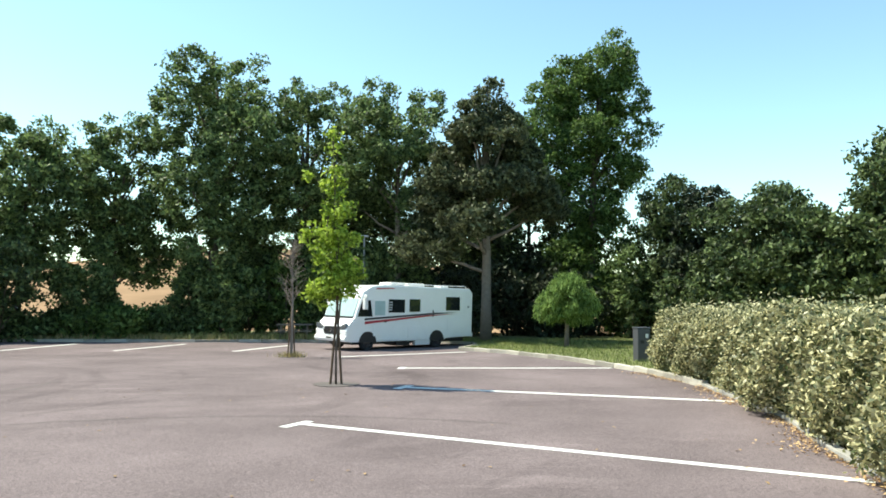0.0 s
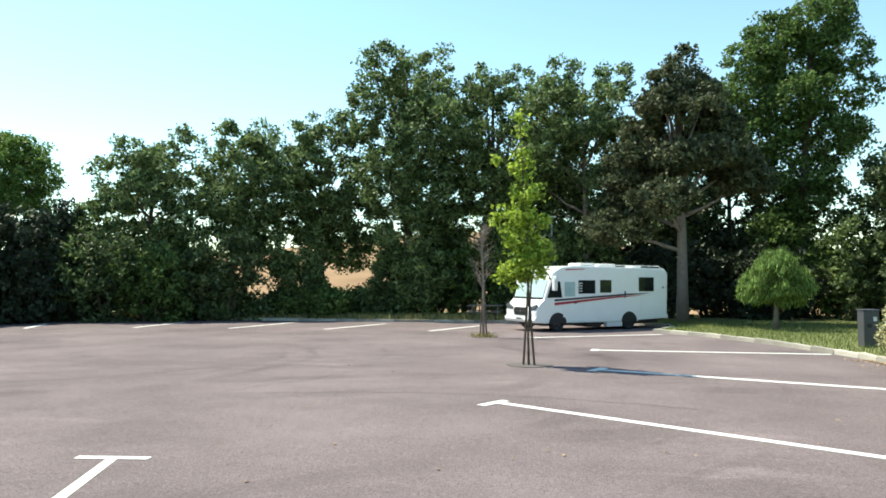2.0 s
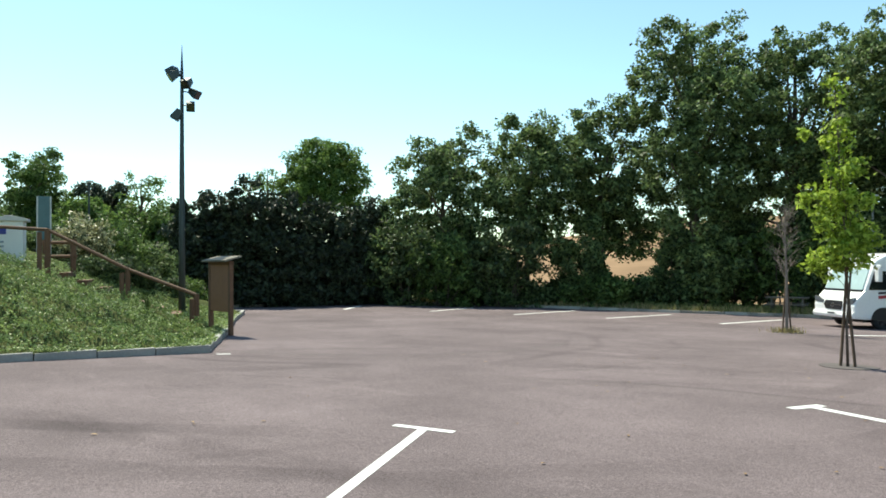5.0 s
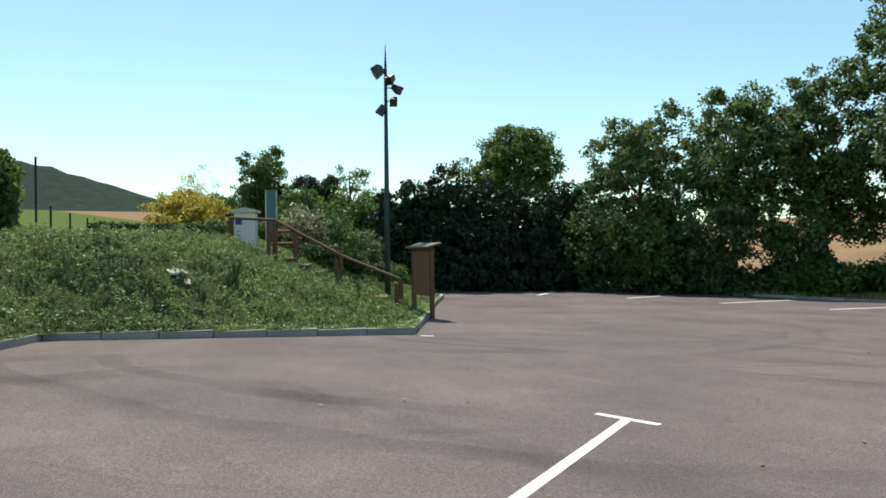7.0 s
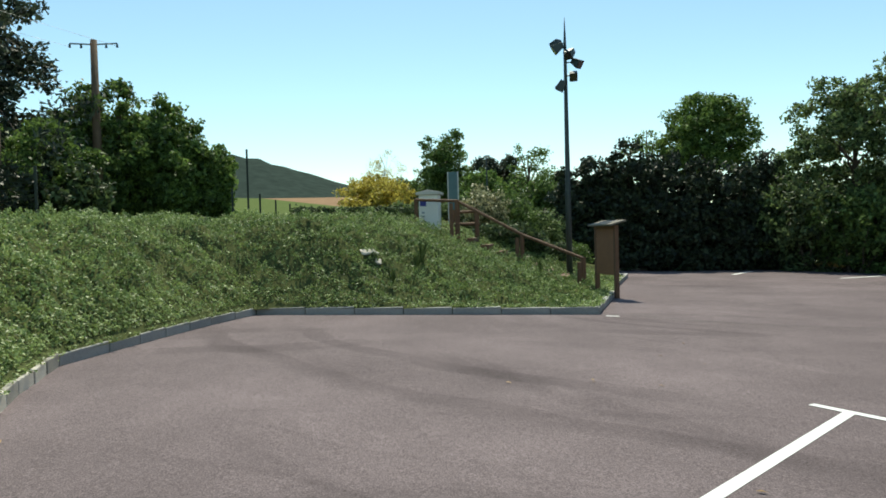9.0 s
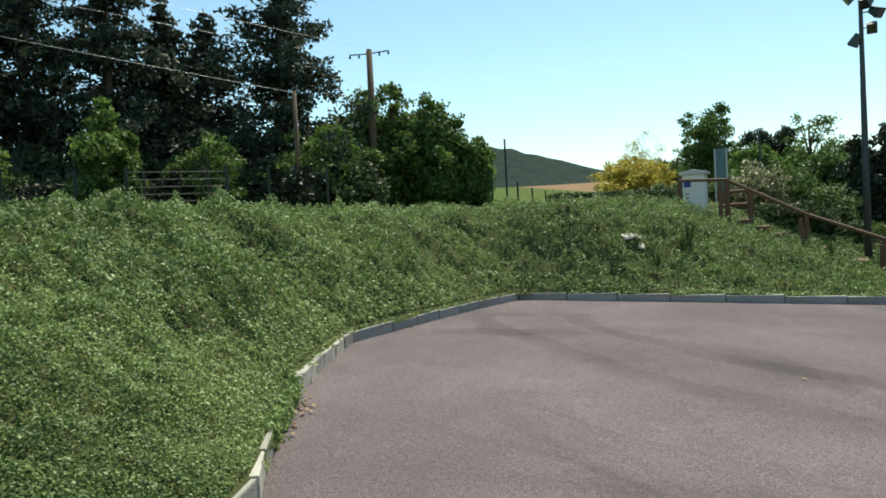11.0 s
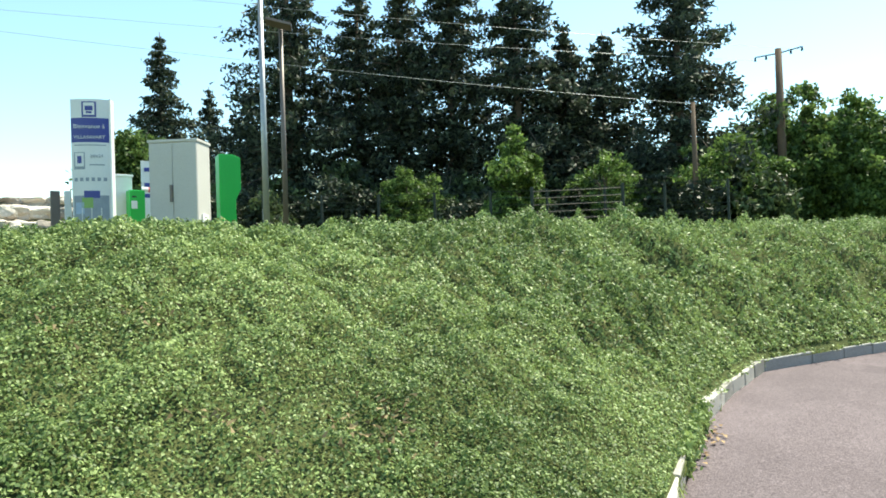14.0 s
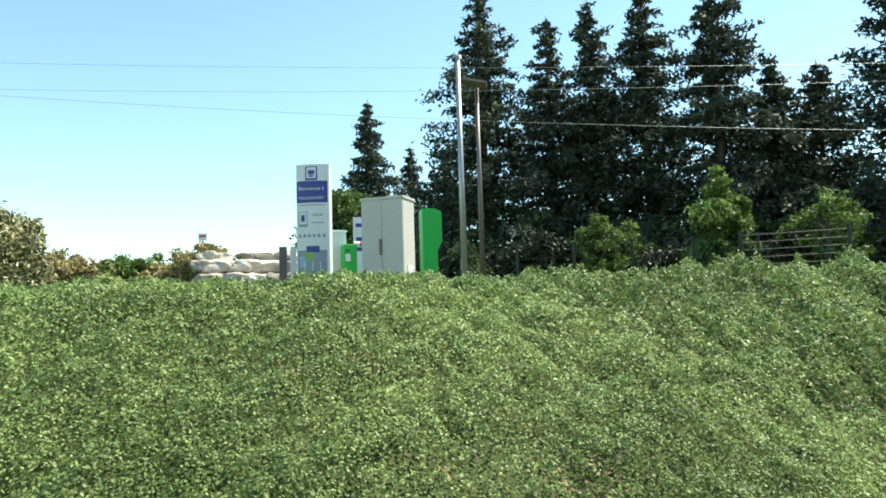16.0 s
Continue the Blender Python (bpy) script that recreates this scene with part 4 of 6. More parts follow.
    part("bumper", Build().prism([(3.3, 0.36), (3.88, 0.4), (3.92, 0.5), (3.88, 0.62), (3.3, 0.62)], "y", -1.12, 1.12), WHITE, ob, bevel=0.03)
    part("number_plate", Build().box((3.925, 0, 0.55), (0.012, 0.52, 0.11)), WHITE_TRIM, ob)
    part("plate_bar", Build().box((3.934, 0, 0.55), (0.006, 0.36, 0.05)), BLACK, ob)
    for s in (1, -1):
        part("mirror", Build().box((3.02, s * 1.3, 2.0), (0.16, 0.2, 0.5)).box((2.95, s * 1.2, 2.32), (0.1, 0.3, 0.1)), WHITE_TRIM, ob, bevel=0.03)
    # roof
    part("roof_vent", Build().box((0.6, 0.1, 2.9), (0.85, 0.85, 0.14)), WHITE_TRIM, ob, bevel=0.05)
    part("air_conditioner", Build().box((-0.6, 0.1, 2.88), (1.0, 0.7, 0.16)), WHITE_TRIM, ob, bevel=0.06)
    part("roof_vent", Build().box((-2.4, 0.2, 2.84), (0.5, 0.5, 0.12)), WHITE_TRIM, ob, bevel=0.03)
    part("roof_rail", Build().tube([(-3.3, 1.02, 2.8), (-3.2, 1.02, 2.88), (1.4, 1.02, 2.88), (1.6, 1.02, 2.83)], 0.018, 6), WHITE_TRIM, ob)
    # running gear
    part("chassis", Build().box((0, 0, 0.36), (6.6, 1.7, 0.22)), BLACK, ob)
    part("skirt", Build().box((-0.45, 1.0, 0.3), (0.9, 0.2, 0.28)), WHITE_TRIM, ob, bevel=0.02)
    part("water_tank", Build().box((0.6, 0.5, 0.28), (0.8, 0.9, 0.24)), BLACK, ob, bevel=0.02)
    for x in (2.72, -1.28):
        arch = [(x + 0.46 * math.cos(t), 0.36 + 0.46 * math.sin(t)) for t in np.linspace(0, math.pi, 14)]
        for s in (1, -1):
            part("wheel_arch", Build().prism(arch, "y", s * 1.128, s * 1.14), BLACK, ob)
            w = new("wheel")
            w.parent = ob
            w.matrix_basis = pose(x, s * 1.02, 0.345)
            t = Build()
            prof = [(0.22, -0.11), (0.315, -0.115), (0.345, -0.08), (0.345, 0.08), (0.315, 0.115), (0.22, 0.11)]
            n = 28
            for i in range(n):
                c, q = math.cos(2 * math.pi * i / n), math.sin(2 * math.pi * i / n)
                t.v += [(r * c, y, r * q) for r, y in prof]
            for i in range(n):
                j = (i + 1) % n
                t.f += [(i * 6 + k, i * 6 + (k + 1) % 6, j * 6 + (k + 1) % 6, j * 6 + k) for k in range(6)]
            part("tyre", t, RUBBER, w, smooth=True)
            r = Build().tube([(0, s * 0.06, 0), (0, s * 0.09, 0)], 0.05, 10)
            for i in range(5):
                r.box((0.13, s * 0.075, 0), (0.22, 0.03, 0.055), Matrix.Rotation(i * 1.2566, 4, "Y"))
            r.tube([(0, s * -0.02, 0), (0, s * 0.03, 0)], 0.22, 20)
            part("rim", r, ALLOY, w)
    for s in (1, -1):
        part("rear_light", Build().box((-3.67, s * 0.95, 0.95), (0.03, 0.16, 0.42)), STRIPE_RED, ob, bevel=0.01)
    part("rear_bumper", Build().box((-3.66, 0, 0.55), (0.1, 2.2, 0.2)), WHITE_TRIM, ob, bevel=0.03)


fwd = Vector((-0.715, -0.699))
left = Vector((0.699, -0.715))
nose = Vector((-3.84, 26.9)) - left * 1.13
mid = nose - fwd * 3.36
tilt = math.atan2(0.027 * 0.742, 1.0)
motorhome(Matrix.Translation((mid.x, mid.y, float(lot_z(mid.x, mid.y)))) @ Matrix.Rotation(math.atan2(fwd.y, fwd.x), 4, "Z") @ Matrix.Rotation(-math.atan2(-fwd.y * 0.027, 1.0), 4, "Y") @ Matrix.Diagonal((0.925, 0.95, 0.93, 1)))


# ---------------------------------------------------------------- young trees in the asphalt
def planted_pit(x, y, r):
    me = Build().prism([(r * math.cos(t) * (1 + 0.08 * math.sin(3 * t)), r * math.sin(t)) for t in np.linspace(0, 6.283, 20)[:-1]], "z", -0.02, 0.012).mesh("tree_pit")
    tagged(part("tree_pit", me, SEAM, m=pose(x, y, float(lot_z(x, y)), math.degrees(math.atan(-0.027)))), "round planting pit of bare earth in the asphalt", "tree pit")


def stakes(x, y, h, group):
    for a in (185, 10):
        c, s = math.cos(radians(a)), math.sin(radians(a))
        z = float(lot_z(x, y))
        tagged(part("tree_stake", Build().tube([(0.12 * c, 0.12 * s, 0), (-0.03 * c, 0.03 + 0.03 * s, h)], 0.027, 8), WOOD_STAKE, m=pose(x, y, z)), "round brown wooden stake leaning to a young tree", "stake", group)


sx, sy = -2.36, 15.21
tree(sx, sy, 5.6, 1.6, "young lime-green tree held by wooden stakes", LEAF_LIME, bark=BARK, seed=81, clumps=122, per=14, size=0.22, leaf_len=0.13, trunk=0.022, name="young_tree",
     blobs=[(-0.05, 0, 2.2, 0.48, 0.5, 0.3), (-0.4, 0.1, 2.0, 0.28, 0.3, 0.22), (0.25, 0, 2.5, 0.3, 0.3, 0.28), (-0.2, 0.1, 2.8, 0.46, 0.45, 0.3), (-0.35, 0, 3.3, 0.45, 0.4, 0.3), (0.12, 0, 3.2, 0.36, 0.36, 0.3), (0, 0, 3.8, 0.36, 0.36, 0.35), (-0.1, 0, 4.4, 0.24, 0.24, 0.35), (-0.5, 0, 4.55, 0.3, 0.16, 0.1), (-0.12, 0, 5.0, 0.15, 0.15, 0.35), (-0.18, 0, 5.4, 0.1, 0.1, 0.2)])
planted_pit(sx, sy, 0.5)
stakes(sx, sy, 2.1, "stakes of the lime-green young tree")


def dead_tree(x, y, h):
    rng = np.random.default_rng(83)
    ob = thing("dead_young_tree", pose(x, y, float(lot_z(x, y))), "bare dead young tree with many thin twigs", "tree")
    b = Build()
    b.tube([(0, 0, 0), (0.02, 0, h * 0.5), (-0.03, 0.02, h)], [0.045, 0.035, 0.012], 7)
    for i in range(34):
        z = h * rng.uniform(0.45, 0.98)
        a, r = rng.uniform(0, 6.28), rng.uniform(0.25, 0.7) * (1.15 - z / h)
        tip = (math.cos(a) * r, math.sin(a) * r, z + rng.uniform(0.2, 0.6))
        pts = limb(b, (0, 0, z), tip, 0.014, 0.006, rng, 3, sides=4)
        for _ in range(4):
            e = rng.normal(size=3) * 0.2
            limb(b, pts[2], (tip[0] + e[0], tip[1] + e[1], tip[2] + abs(e[2])), 0.007, 0.003, rng, 2, sides=3)
    part("branch", b, BARK_PALE, ob)


dx_, dy_ = -5.35, 23.6
dead_tree(dx_, dy_, 3.6)
stakes(dx_, dy_, 2.2, "stakes of the dead young tree")
planted_pit(dx_, dy_, 0.45)
vx, vy = dx_ + vr.normal(size=300) * 0.25, dy_ + vr.normal(size=300) * 0.22
blades("pit_grass", vx, vy, 0.08, 0.28, DRYGRASS, "tuft of long grass round a dead young tree", 38, lot_z(vx, vy))

# ---------------------------------------------------------------- east side: bin, round pine, hedge
zb = float(lot_z(5.9, 21.4)) + 0.09
ob = thing("service_post", pose(5.85, 21.4, zb, 0, 0, 12), "dark grey metal service post with a small white label", "service post")
part("body", Build().box((0, 0, 0.5), (0.4, 0.34, 1.0)), ANTHRACITE, ob, bevel=0.02)
part("cap", Build().box((0, 0, 1.015), (0.43, 0.37, 0.03)), ANTHRACITE, ob, bevel=0.006)
part("label_plate", Build().box((0.09, -0.175, 0.78), (0.09, 0.012, 0.12)), WHITE_TRIM, ob)
part("socket", Build().box((-0.06, -0.175, 0.6), (0.12, 0.012, 0.1)), BLACK, ob)


def round_pine(x, y):
    rng = np.random.default_rng(85)
    ob = thing("round_pine", pose(x, y, float(lot_z(x, y)) + 0.08), "small rounded bright green pine on the grass verge", "pine")
    blobs = [(0, 0, 1.9, 1.15, 1.15, 0.95), (-0.6, 0, 1.6, 0.8, 0.8, 0.6), (0.65, 0.1, 1.6, 0.8, 0.8, 0.6), (0.1, 0, 2.55, 0.75, 0.75, 0.55)]
    C, Q = crown_points(blobs, 360, 46, 0.2, rng, 0.6)
    Q[:, 2] += np.repeat(rng.random(360) ** 3 * 0.3, 46) * rng.random(len(Q))
    b = Build()
    b.tube([(0, 0, 0), (0.03, 0, 0.8), (0, 0, 2.2)], [0.11, 0.09, 0.04], 8)
    for q in blobs:
        limb(b, (0, 0, 1.0), q[:3], 0.05, 0.02, rng)
    part("trunk", b, BARK_PALE, ob, smooth=True)
    part("crown", needle_mesh("crown", Q, 0.26, 0.035, rng), NEEDLE_PINE, ob)


round_pine(4.85, 29.4)


def hedge(name, pts, depth, height, label, leaf, seed, n=90000, leaf_len=0.085, z=None, lump=0.22):
    """A clipped hedge along a line: twigs within and a deep skin of leaves with an uneven surface."""
    rng = np.random.default_rng(seed)
    ob = thing(name, pose(0, 0, 0), label, "hedge")
    seg = [(Vector(p), Vector(q)) for p, q in zip(pts, pts[1:])]
    ln = np.array([(q - p).length for p, q in seg])
    k = rng.choice(len(seg), n, p=ln / ln.sum())
    t = rng.random(n)
    A, B = np.array([tuple(p) for p, _ in seg])[k], np.array([tuple(q) for _, q in seg])[k]
    C = A + (B - A) * t[:, None]
    D = (B - A) / np.linalg.norm(B - A, axis=1)[:, None]
    Nn = np.stack([-D[:, 1], D[:, 0]], 1)
    s = C[:, 0] + C[:, 1]
    g = rng.random(n)
    side = np.where(rng.random(n) < 0.5, -1.0, 1.0)
    onside = rng.random(n) < 0.58
    wave = np.sin(s * 1.7 + 3 * g) * np.sin(s * 0.63 + 2 * g) + 0.6 * np.sin(s * 4.1 + 5 * g) * np.sin(g * 7 + s * 2.3)
    tip = 1 + lump * wave
    skin = rng.random(n) ** 2.0 * 0.28 - np.abs(rng.normal(size=n)) * 0.05
    hz = np.where(onside, 0.04 + 0.9 * g, 0.97 + 0.12 * wave * lump * 3 - skin * 0.7)
    round_ = np.sqrt(np.clip(1 - np.clip((hz - 0.6) / 0.5, 0, 1) ** 2, 0.05, 1)) * (0.88 + 0.12 * np.clip(hz * 3, 0, 1))
    off = np.where(onside, side * (1 - skin) * round_ * tip, (2 * g - 1) * 0.85)
    hz = hz + np.where(rng.random(n) < 0.05, rng.random(n) * 0.17, 0)
    P = np.zeros((n, 3))
    P[:, :2] = C + Nn * (off * depth / 2)[:, None]
    base = lot_z(P[:, 0], P[:, 1]) + 0.05 if z is None else z
    P[:, 2] = base + np.clip(hz * height + rng.normal(size=n) * 0.035, 0.04, None)
    part("foliage", leaf_mesh("foliage", P, leaf_len * 1.1 * rng.uniform(0.7, 1.4, n), leaf_len * 0.55, rng), leaf, ob)
    b = Build()
    for p, q in seg:
        m = max(2, int((q - p).length / 0.7))
        for i in range(m):
            c = p.lerp(q, (i + 0.5) / m)
            zz = float(lot_z(c.x, c.y)) if z is None else z
            for _ in range(4):
                a = rng.uniform(0, 6.28)
                limb(b, (c.x, c.y, zz), (c.x + math.cos(a) * depth * 0.38, c.y + math.sin(a) * depth * 0.38, zz + height * rng.uniform(0.5, 0.9)), 0.03, 0.01, rng, 3, sides=4)
    part("stem", b, BARK, ob)
    # solid dark boxes added inside, so that no light comes through
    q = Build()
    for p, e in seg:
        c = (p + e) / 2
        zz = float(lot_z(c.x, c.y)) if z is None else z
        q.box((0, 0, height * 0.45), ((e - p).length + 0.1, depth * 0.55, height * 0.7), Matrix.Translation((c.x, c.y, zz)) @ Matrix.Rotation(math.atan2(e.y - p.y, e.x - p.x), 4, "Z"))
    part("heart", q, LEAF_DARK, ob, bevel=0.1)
    return ob


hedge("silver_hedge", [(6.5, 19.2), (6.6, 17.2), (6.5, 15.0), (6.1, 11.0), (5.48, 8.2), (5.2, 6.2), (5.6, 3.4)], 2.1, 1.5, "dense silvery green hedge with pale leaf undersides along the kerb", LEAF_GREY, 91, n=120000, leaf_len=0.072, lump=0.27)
lx = vr.uniform(4.5, 18.5, 3600)
ex = np.interp(lx, [6, 8.2, 10.8, 15.3, 19.1], [4.3, 4.65, 5.3, 5.65, 5.15]) - np.abs(vr.normal(size=3600)) * 0.2 * (1 + 0.7 * np.sin(lx * 2.3) * np.sin(lx * 0.9))
P = np.stack([ex, lx, lot_z(ex, lx) + 0.012 + vr.random(3600) * 0.02], 1)
tagged(part("leaf_litter", leaf_mesh("leaf_litter", P, 0.047, 0.032, vr, 0.7, np.tile([[0, 0, 1.0]], (3600, 1))), LITTER), "orange-brown fallen leaves strewn along the kerb", "leaf litter", kind="stuff")
lx = vr.uniform(0, 1, 160)
P = np.stack([-5.2 - 0.5 * lx - vr.random(160) * 1.2, -1.75 + vr.normal(size=160) * 0.14, np.full(160, 0.06)], 1)
tagged(part("leaf_litter", leaf_mesh("leaf_litter", P, 0.06, 0.04, vr, 0.8, np.tile([[0, 0, 1.0]], (160, 1))), DRY), "brown fallen leaves caught at the kerb", "leaf litter", kind="stuff")

# ---------------------------------------------------------------- north edge: bollard, picnic table, rails, lamp
bz0 = float(lot_z(0, 33.8)) + 0.09
ob = thing("litter_bin", pose(-22.2, 33.8, bz0), "dark grey slatted litter bin on the verge", "litter bin")
part("body", Build().tube([(0, 0, 0), (0, 0, 0.85)], 0.24, 14), ANTHRACITE, ob)
part("rim", Build().tube([(0, 0, 0.85), (0, 0, 0.92)], 0.26, 14), STEEL_DARK, ob)


def picnic_table(m, label):
    ob = thing("picnic_table", m, label, "table", "picnic tables on the verge")
    for i in range(4):
        part("tabletop_board", Build().box((0, -0.3 + i * 0.2, 0.74), (1.8, 0.18, 0.045)), WOOD_GREY, ob)
    for s in (-1, 1):
        part("bench_board", Build().box((0, s * 0.75, 0.44), (1.8, 0.26, 0.045)), WOOD_GREY, ob)
        for t in (-1, 1):
            part("leg", Build().tube([(s * 0.65, t * 0.62, 0), (s * 0.65, t * 0.2, 0.72)], 0.045, 6), WOOD_GREY, ob)
        part("cross_beam", Build().box((s * 0.65, 0, 0.4), (0.06, 1.6, 0.09)), WOOD_GREY, ob)
    return ob


table = picnic_table(pose(-8.0, 35.3, bz0 - 0.05, 0, 0, 8), "grey weathered picnic table under the trees")


def rail_fence(pts, label, rails=(0.45, 0.9, 1.25), group=""):
    ob = thing("rail_fence", pose(0, 0, 0), label, "fence", group)
    for i, (x, y) in enumerate(pts):
        z = float(lot_z(x, y)) + 0.09
        part("post", Build().box((0, 0, 0.68), (0.11, 0.11, 1.36)), WOOD_GREY, ob, m=pose(x, y, z))
    for (x, y), (u, v) in zip(pts, pts[1:]):
        for h in rails:
            part("rail", Build().tube([(x, y, float(lot_z(x, y)) + 0.09 + h), (u, v, float(lot_z(u, v)) + 0.09 + h)], 0.035, 6), WOOD_GREY, ob)


rail_fence([(-25.6, 36.2), (-23.0, 36.2), (-20.6, 36.3), (-18.4, 36.3), (-15.4, 36.2), (-13.0, 36.4)], "grey wooden rail fence half hidden in undergrowth")
lxp, lyp = polar(7.3, 38.5)
ob = thing("street_lamp", pose(lxp, lyp, float(lot_z(lxp, lyp))), "slim grey street lamp standing among the trees", "street lamp")
part("pole", Build().tube([(0, 0, 0), (0, 0, 5.6)], [0.07, 0.045], 8), STEEL_GREY, ob)
part("head", Build().box((0, 0, 5.65), (0.5, 0.3, 0.1)), STEEL_GREY, ob, bevel=0.02)

# ---------------------------------------------------------------- west corner: notice board, handrail, flood light mast
nx, ny = -16.85, 11.0
ob = thing("notice_board", pose(nx, ny, float(lot_z(nx, ny)), 0, 0, -6), "brown wooden notice board with a small pitched roof", "notice board")
for x in (-0.58, 0.58):
    part("post", Build().box((x, 0, 1.0), (0.11, 0.11, 2.0)), WOOD, ob, bevel=0.008)
part("panel", Build().box((0, -0.01, 1.28), (1.04, 0.07, 1.3)), PANEL_BROWN, ob, bevel=0.006)
part("frame_rail", Build().box((0, 0, 1.96), (1.27, 0.12, 0.1)), WOOD, ob, bevel=0.006)
part("roof_board", Build().box((0, 0, 0), (1.4, 0.5, 0.05), pose(0, 0.02, 2.08, 14)), WOOD_GREY, ob, bevel=0.006)


def on_bank(az, dist):
    x, y = polar(az, dist)
    return x, y, rise(x, y)


def handrail():
    ob = thing("handrail", pose(0, 0, 0), "brown log handrail climbing the bank beside the steps", "handrail")
    ps = [on_bank(58.7, 21.6), on_bank(63.6, 22.6), on_bank(68.9, 23.4), on_bank(72.3, 24.4)]
    tops = [1.65 + math.tan(radians(e)) * d for e, d in ((-2.35, 21.6), (-0.3, 22.6), (2.62, 23.4), (2.8, 24.4))]
    for i, ((x, y, z), t) in enumerate(zip(ps, tops)):
        part("post", Build().tube([(x, y, z - 0.2), (x, y, t)], 0.085 if i in (0, 2) else 0.07, 9), WOOD, ob)
        if i < 3:
            x2, y2, z2 = x + 0.35, y - 0.35, z
            part("post", Build().tube([(x2, y2, z2 - 0.2), (x2, y2, t - 0.12)], 0.065, 9), WOOD, ob)
    for ((x, y, z), t), ((u, v, w), q) in zip(list(zip(ps, tops)), list(zip(ps, tops))[1:]):
        part("rail", Build().tube([(x, y, t - 0.03), (u, v, q - 0.03)], 0.052, 9), WOOD, ob)
    return ps


ps = handrail()
# a second short rail on the far side of the steps
x, y, z = on_bank(67.3, 25.2)
ob = thing("handrail", pose(x, y, z), "short brown log rail at the head of the steps", "handrail")
part("post", Build().tube([(0, 0, -0.2), (0, 0, 1.15)], 0.09, 9), WOOD, ob)
part("post", Build().tube([(-1.0, -0.45, -0.2), (-1.0, -0.45, 1.15)], 0.09, 9), WOOD, ob)
part("rail", Build().tube([(-1.1, -0.5, 1.05), (0.1, 0.05, 1.05)], 0.06, 9), WOOD, ob)
part("rail", Build().tube([(-1.1, -0.5, 0.6), (0.1, 0.05, 0.6)], 0.06, 9), WOOD, ob)
for k in range(7):
    x, y, z = on_bank(60.2 + k * 1.25, 22.9 + 0.25 * k)
    tagged(part("step", Build().box((0, 0, 0.02), (0.3, 1.5, 0.16)), WOOD, bevel=0.01, m=pose(x, y, z, 0, 0, 60)), "brown timber step set into the bank", "step", "steps up the bank")

mx_, my_ = polar(59.8, 23.6)
ob = thing("floodlight_mast", pose(mx_, my_, rise(mx_, my_) - 0.05), "tall dark steel mast with six floodlights and a pointed tip", "floodlight mast")
mt = 1.65 + math.tan(radians(16.75)) * 23.6 - rise(mx_, my_)
part("pole", Build().tube([(0, 0, 0), (0, 0, 3.0), (0, 0, mt - 0.9), (0, 0, mt)], [0.105, 0.09, 0.05, 0.008], 12), STEEL_DARK, ob, smooth=True)
part("base_plate", Build().box((0, 0, 0.06), (0.4, 0.4, 0.04)), STEEL_DARK, ob)
sr, sf = Vector((math.cos(radians(59.8)), math.sin(radians(59.8)), 0)), Vector((-math.sin(radians(59.8)), math.cos(radians(59.8)), 0))
for u, dz, f_, yaw_, pit in ((-0.26, -0.86, 0.0, 200, 28), (-0.2, -1.02, -0.16, 250, 35), (0.16, -1.22, -0.14, 300, 40), (0.36, -1.5, 0.05, 20, 35), (0.26, -1.95, -0.1, 330, 35), (-0.13, -2.25, -0.12, 240, 60)):
    c = sr * u + sf * f_ + Vector((0, 0, mt + dz))
    fl = new("floodlight")
    fl.parent = ob
    fl.matrix_basis = Matrix.Translation(c) @ Matrix.Rotation(radians(yaw_), 4, "Z") @ Matrix.Rotation(radians(pit), 4, "Y")
    part("housing", Build().prism([(-0.13, -0.09), (-0.13, 0.09), (0.2, 0.15), (0.2, -0.15)], "y", -0.13, 0.13), STEEL_DARK, fl, bevel=0.015)
    part("lens", Build().box((0.205, 0, 0), (0.012, 0.22, 0.25)), GLASS_DARK, fl)
    part("bracket", Build().tube([c * 1.0, (0, 0, c.z)], 0.022, 6), STEEL_DARK, ob)

# white service hut and slim panel at the head of the steps
x, y, z = on_bank(71.15, 25.2)
ob = thing("service_kiosk", pose(x, y, z - 0.1, 0, 0, 62), "white service kiosk with a flat cap and a blue sign", "kiosk")
part("body", Build().box((0, 0, 0.62), (0.72, 0.6, 1.24)), WHITE_TRIM, ob, bevel=0.02)
part("cap", Build().prism([(-0.45, 1.24), (-0.45, 1.33), (0, 1.42), (0.45, 1.33), (0.45, 1.24)], "y", -0.4, 0.4), CABINET, ob, bevel=0.01)
part("blue_sign", Build().box((-0.2, -0.31, 0.95), (0.22, 0.02, 0.24)), BLUE, ob)
for i in range(3):
    part("fitting", Build().box((-0.2, -0.31, 0.6 - i * 0.14), (0.1, 0.03, 0.06)), GREY_PRINT, ob)
x, y, z = on_bank(69.2, 27.5)
ob = thing("panel_sign", pose(x, y, z - 0.1, 0, 0, 66), "slim upright blue-grey information panel on posts", "sign")
for s in (-1, 1):
    part("post", Build().box((s * 0.2, 0, 1.15), (0.05, 0.06, 2.3)), STEEL_GREY, ob)
part("panel", Build().box((0, 0, 1.55), (0.36, 0.05, 1.5)), TEAL, ob, bevel=0.006)
xk, yk = polar(66.4, 34)
ob = thing("street_lamp", pose(xk, yk, rise(xk, yk)), "slim dark street lamp with a small square head", "street lamp")
part("pole", Build().tube([(0, 0, 0), (0, 0, 3.2)], [0.05, 0.04], 8), STEEL_DARK, ob)
part("head", Build().box((0.05, 0, 3.25), (0.35, 0.2, 0.08)), WHITE_TRIM, ob, bevel=0.02)

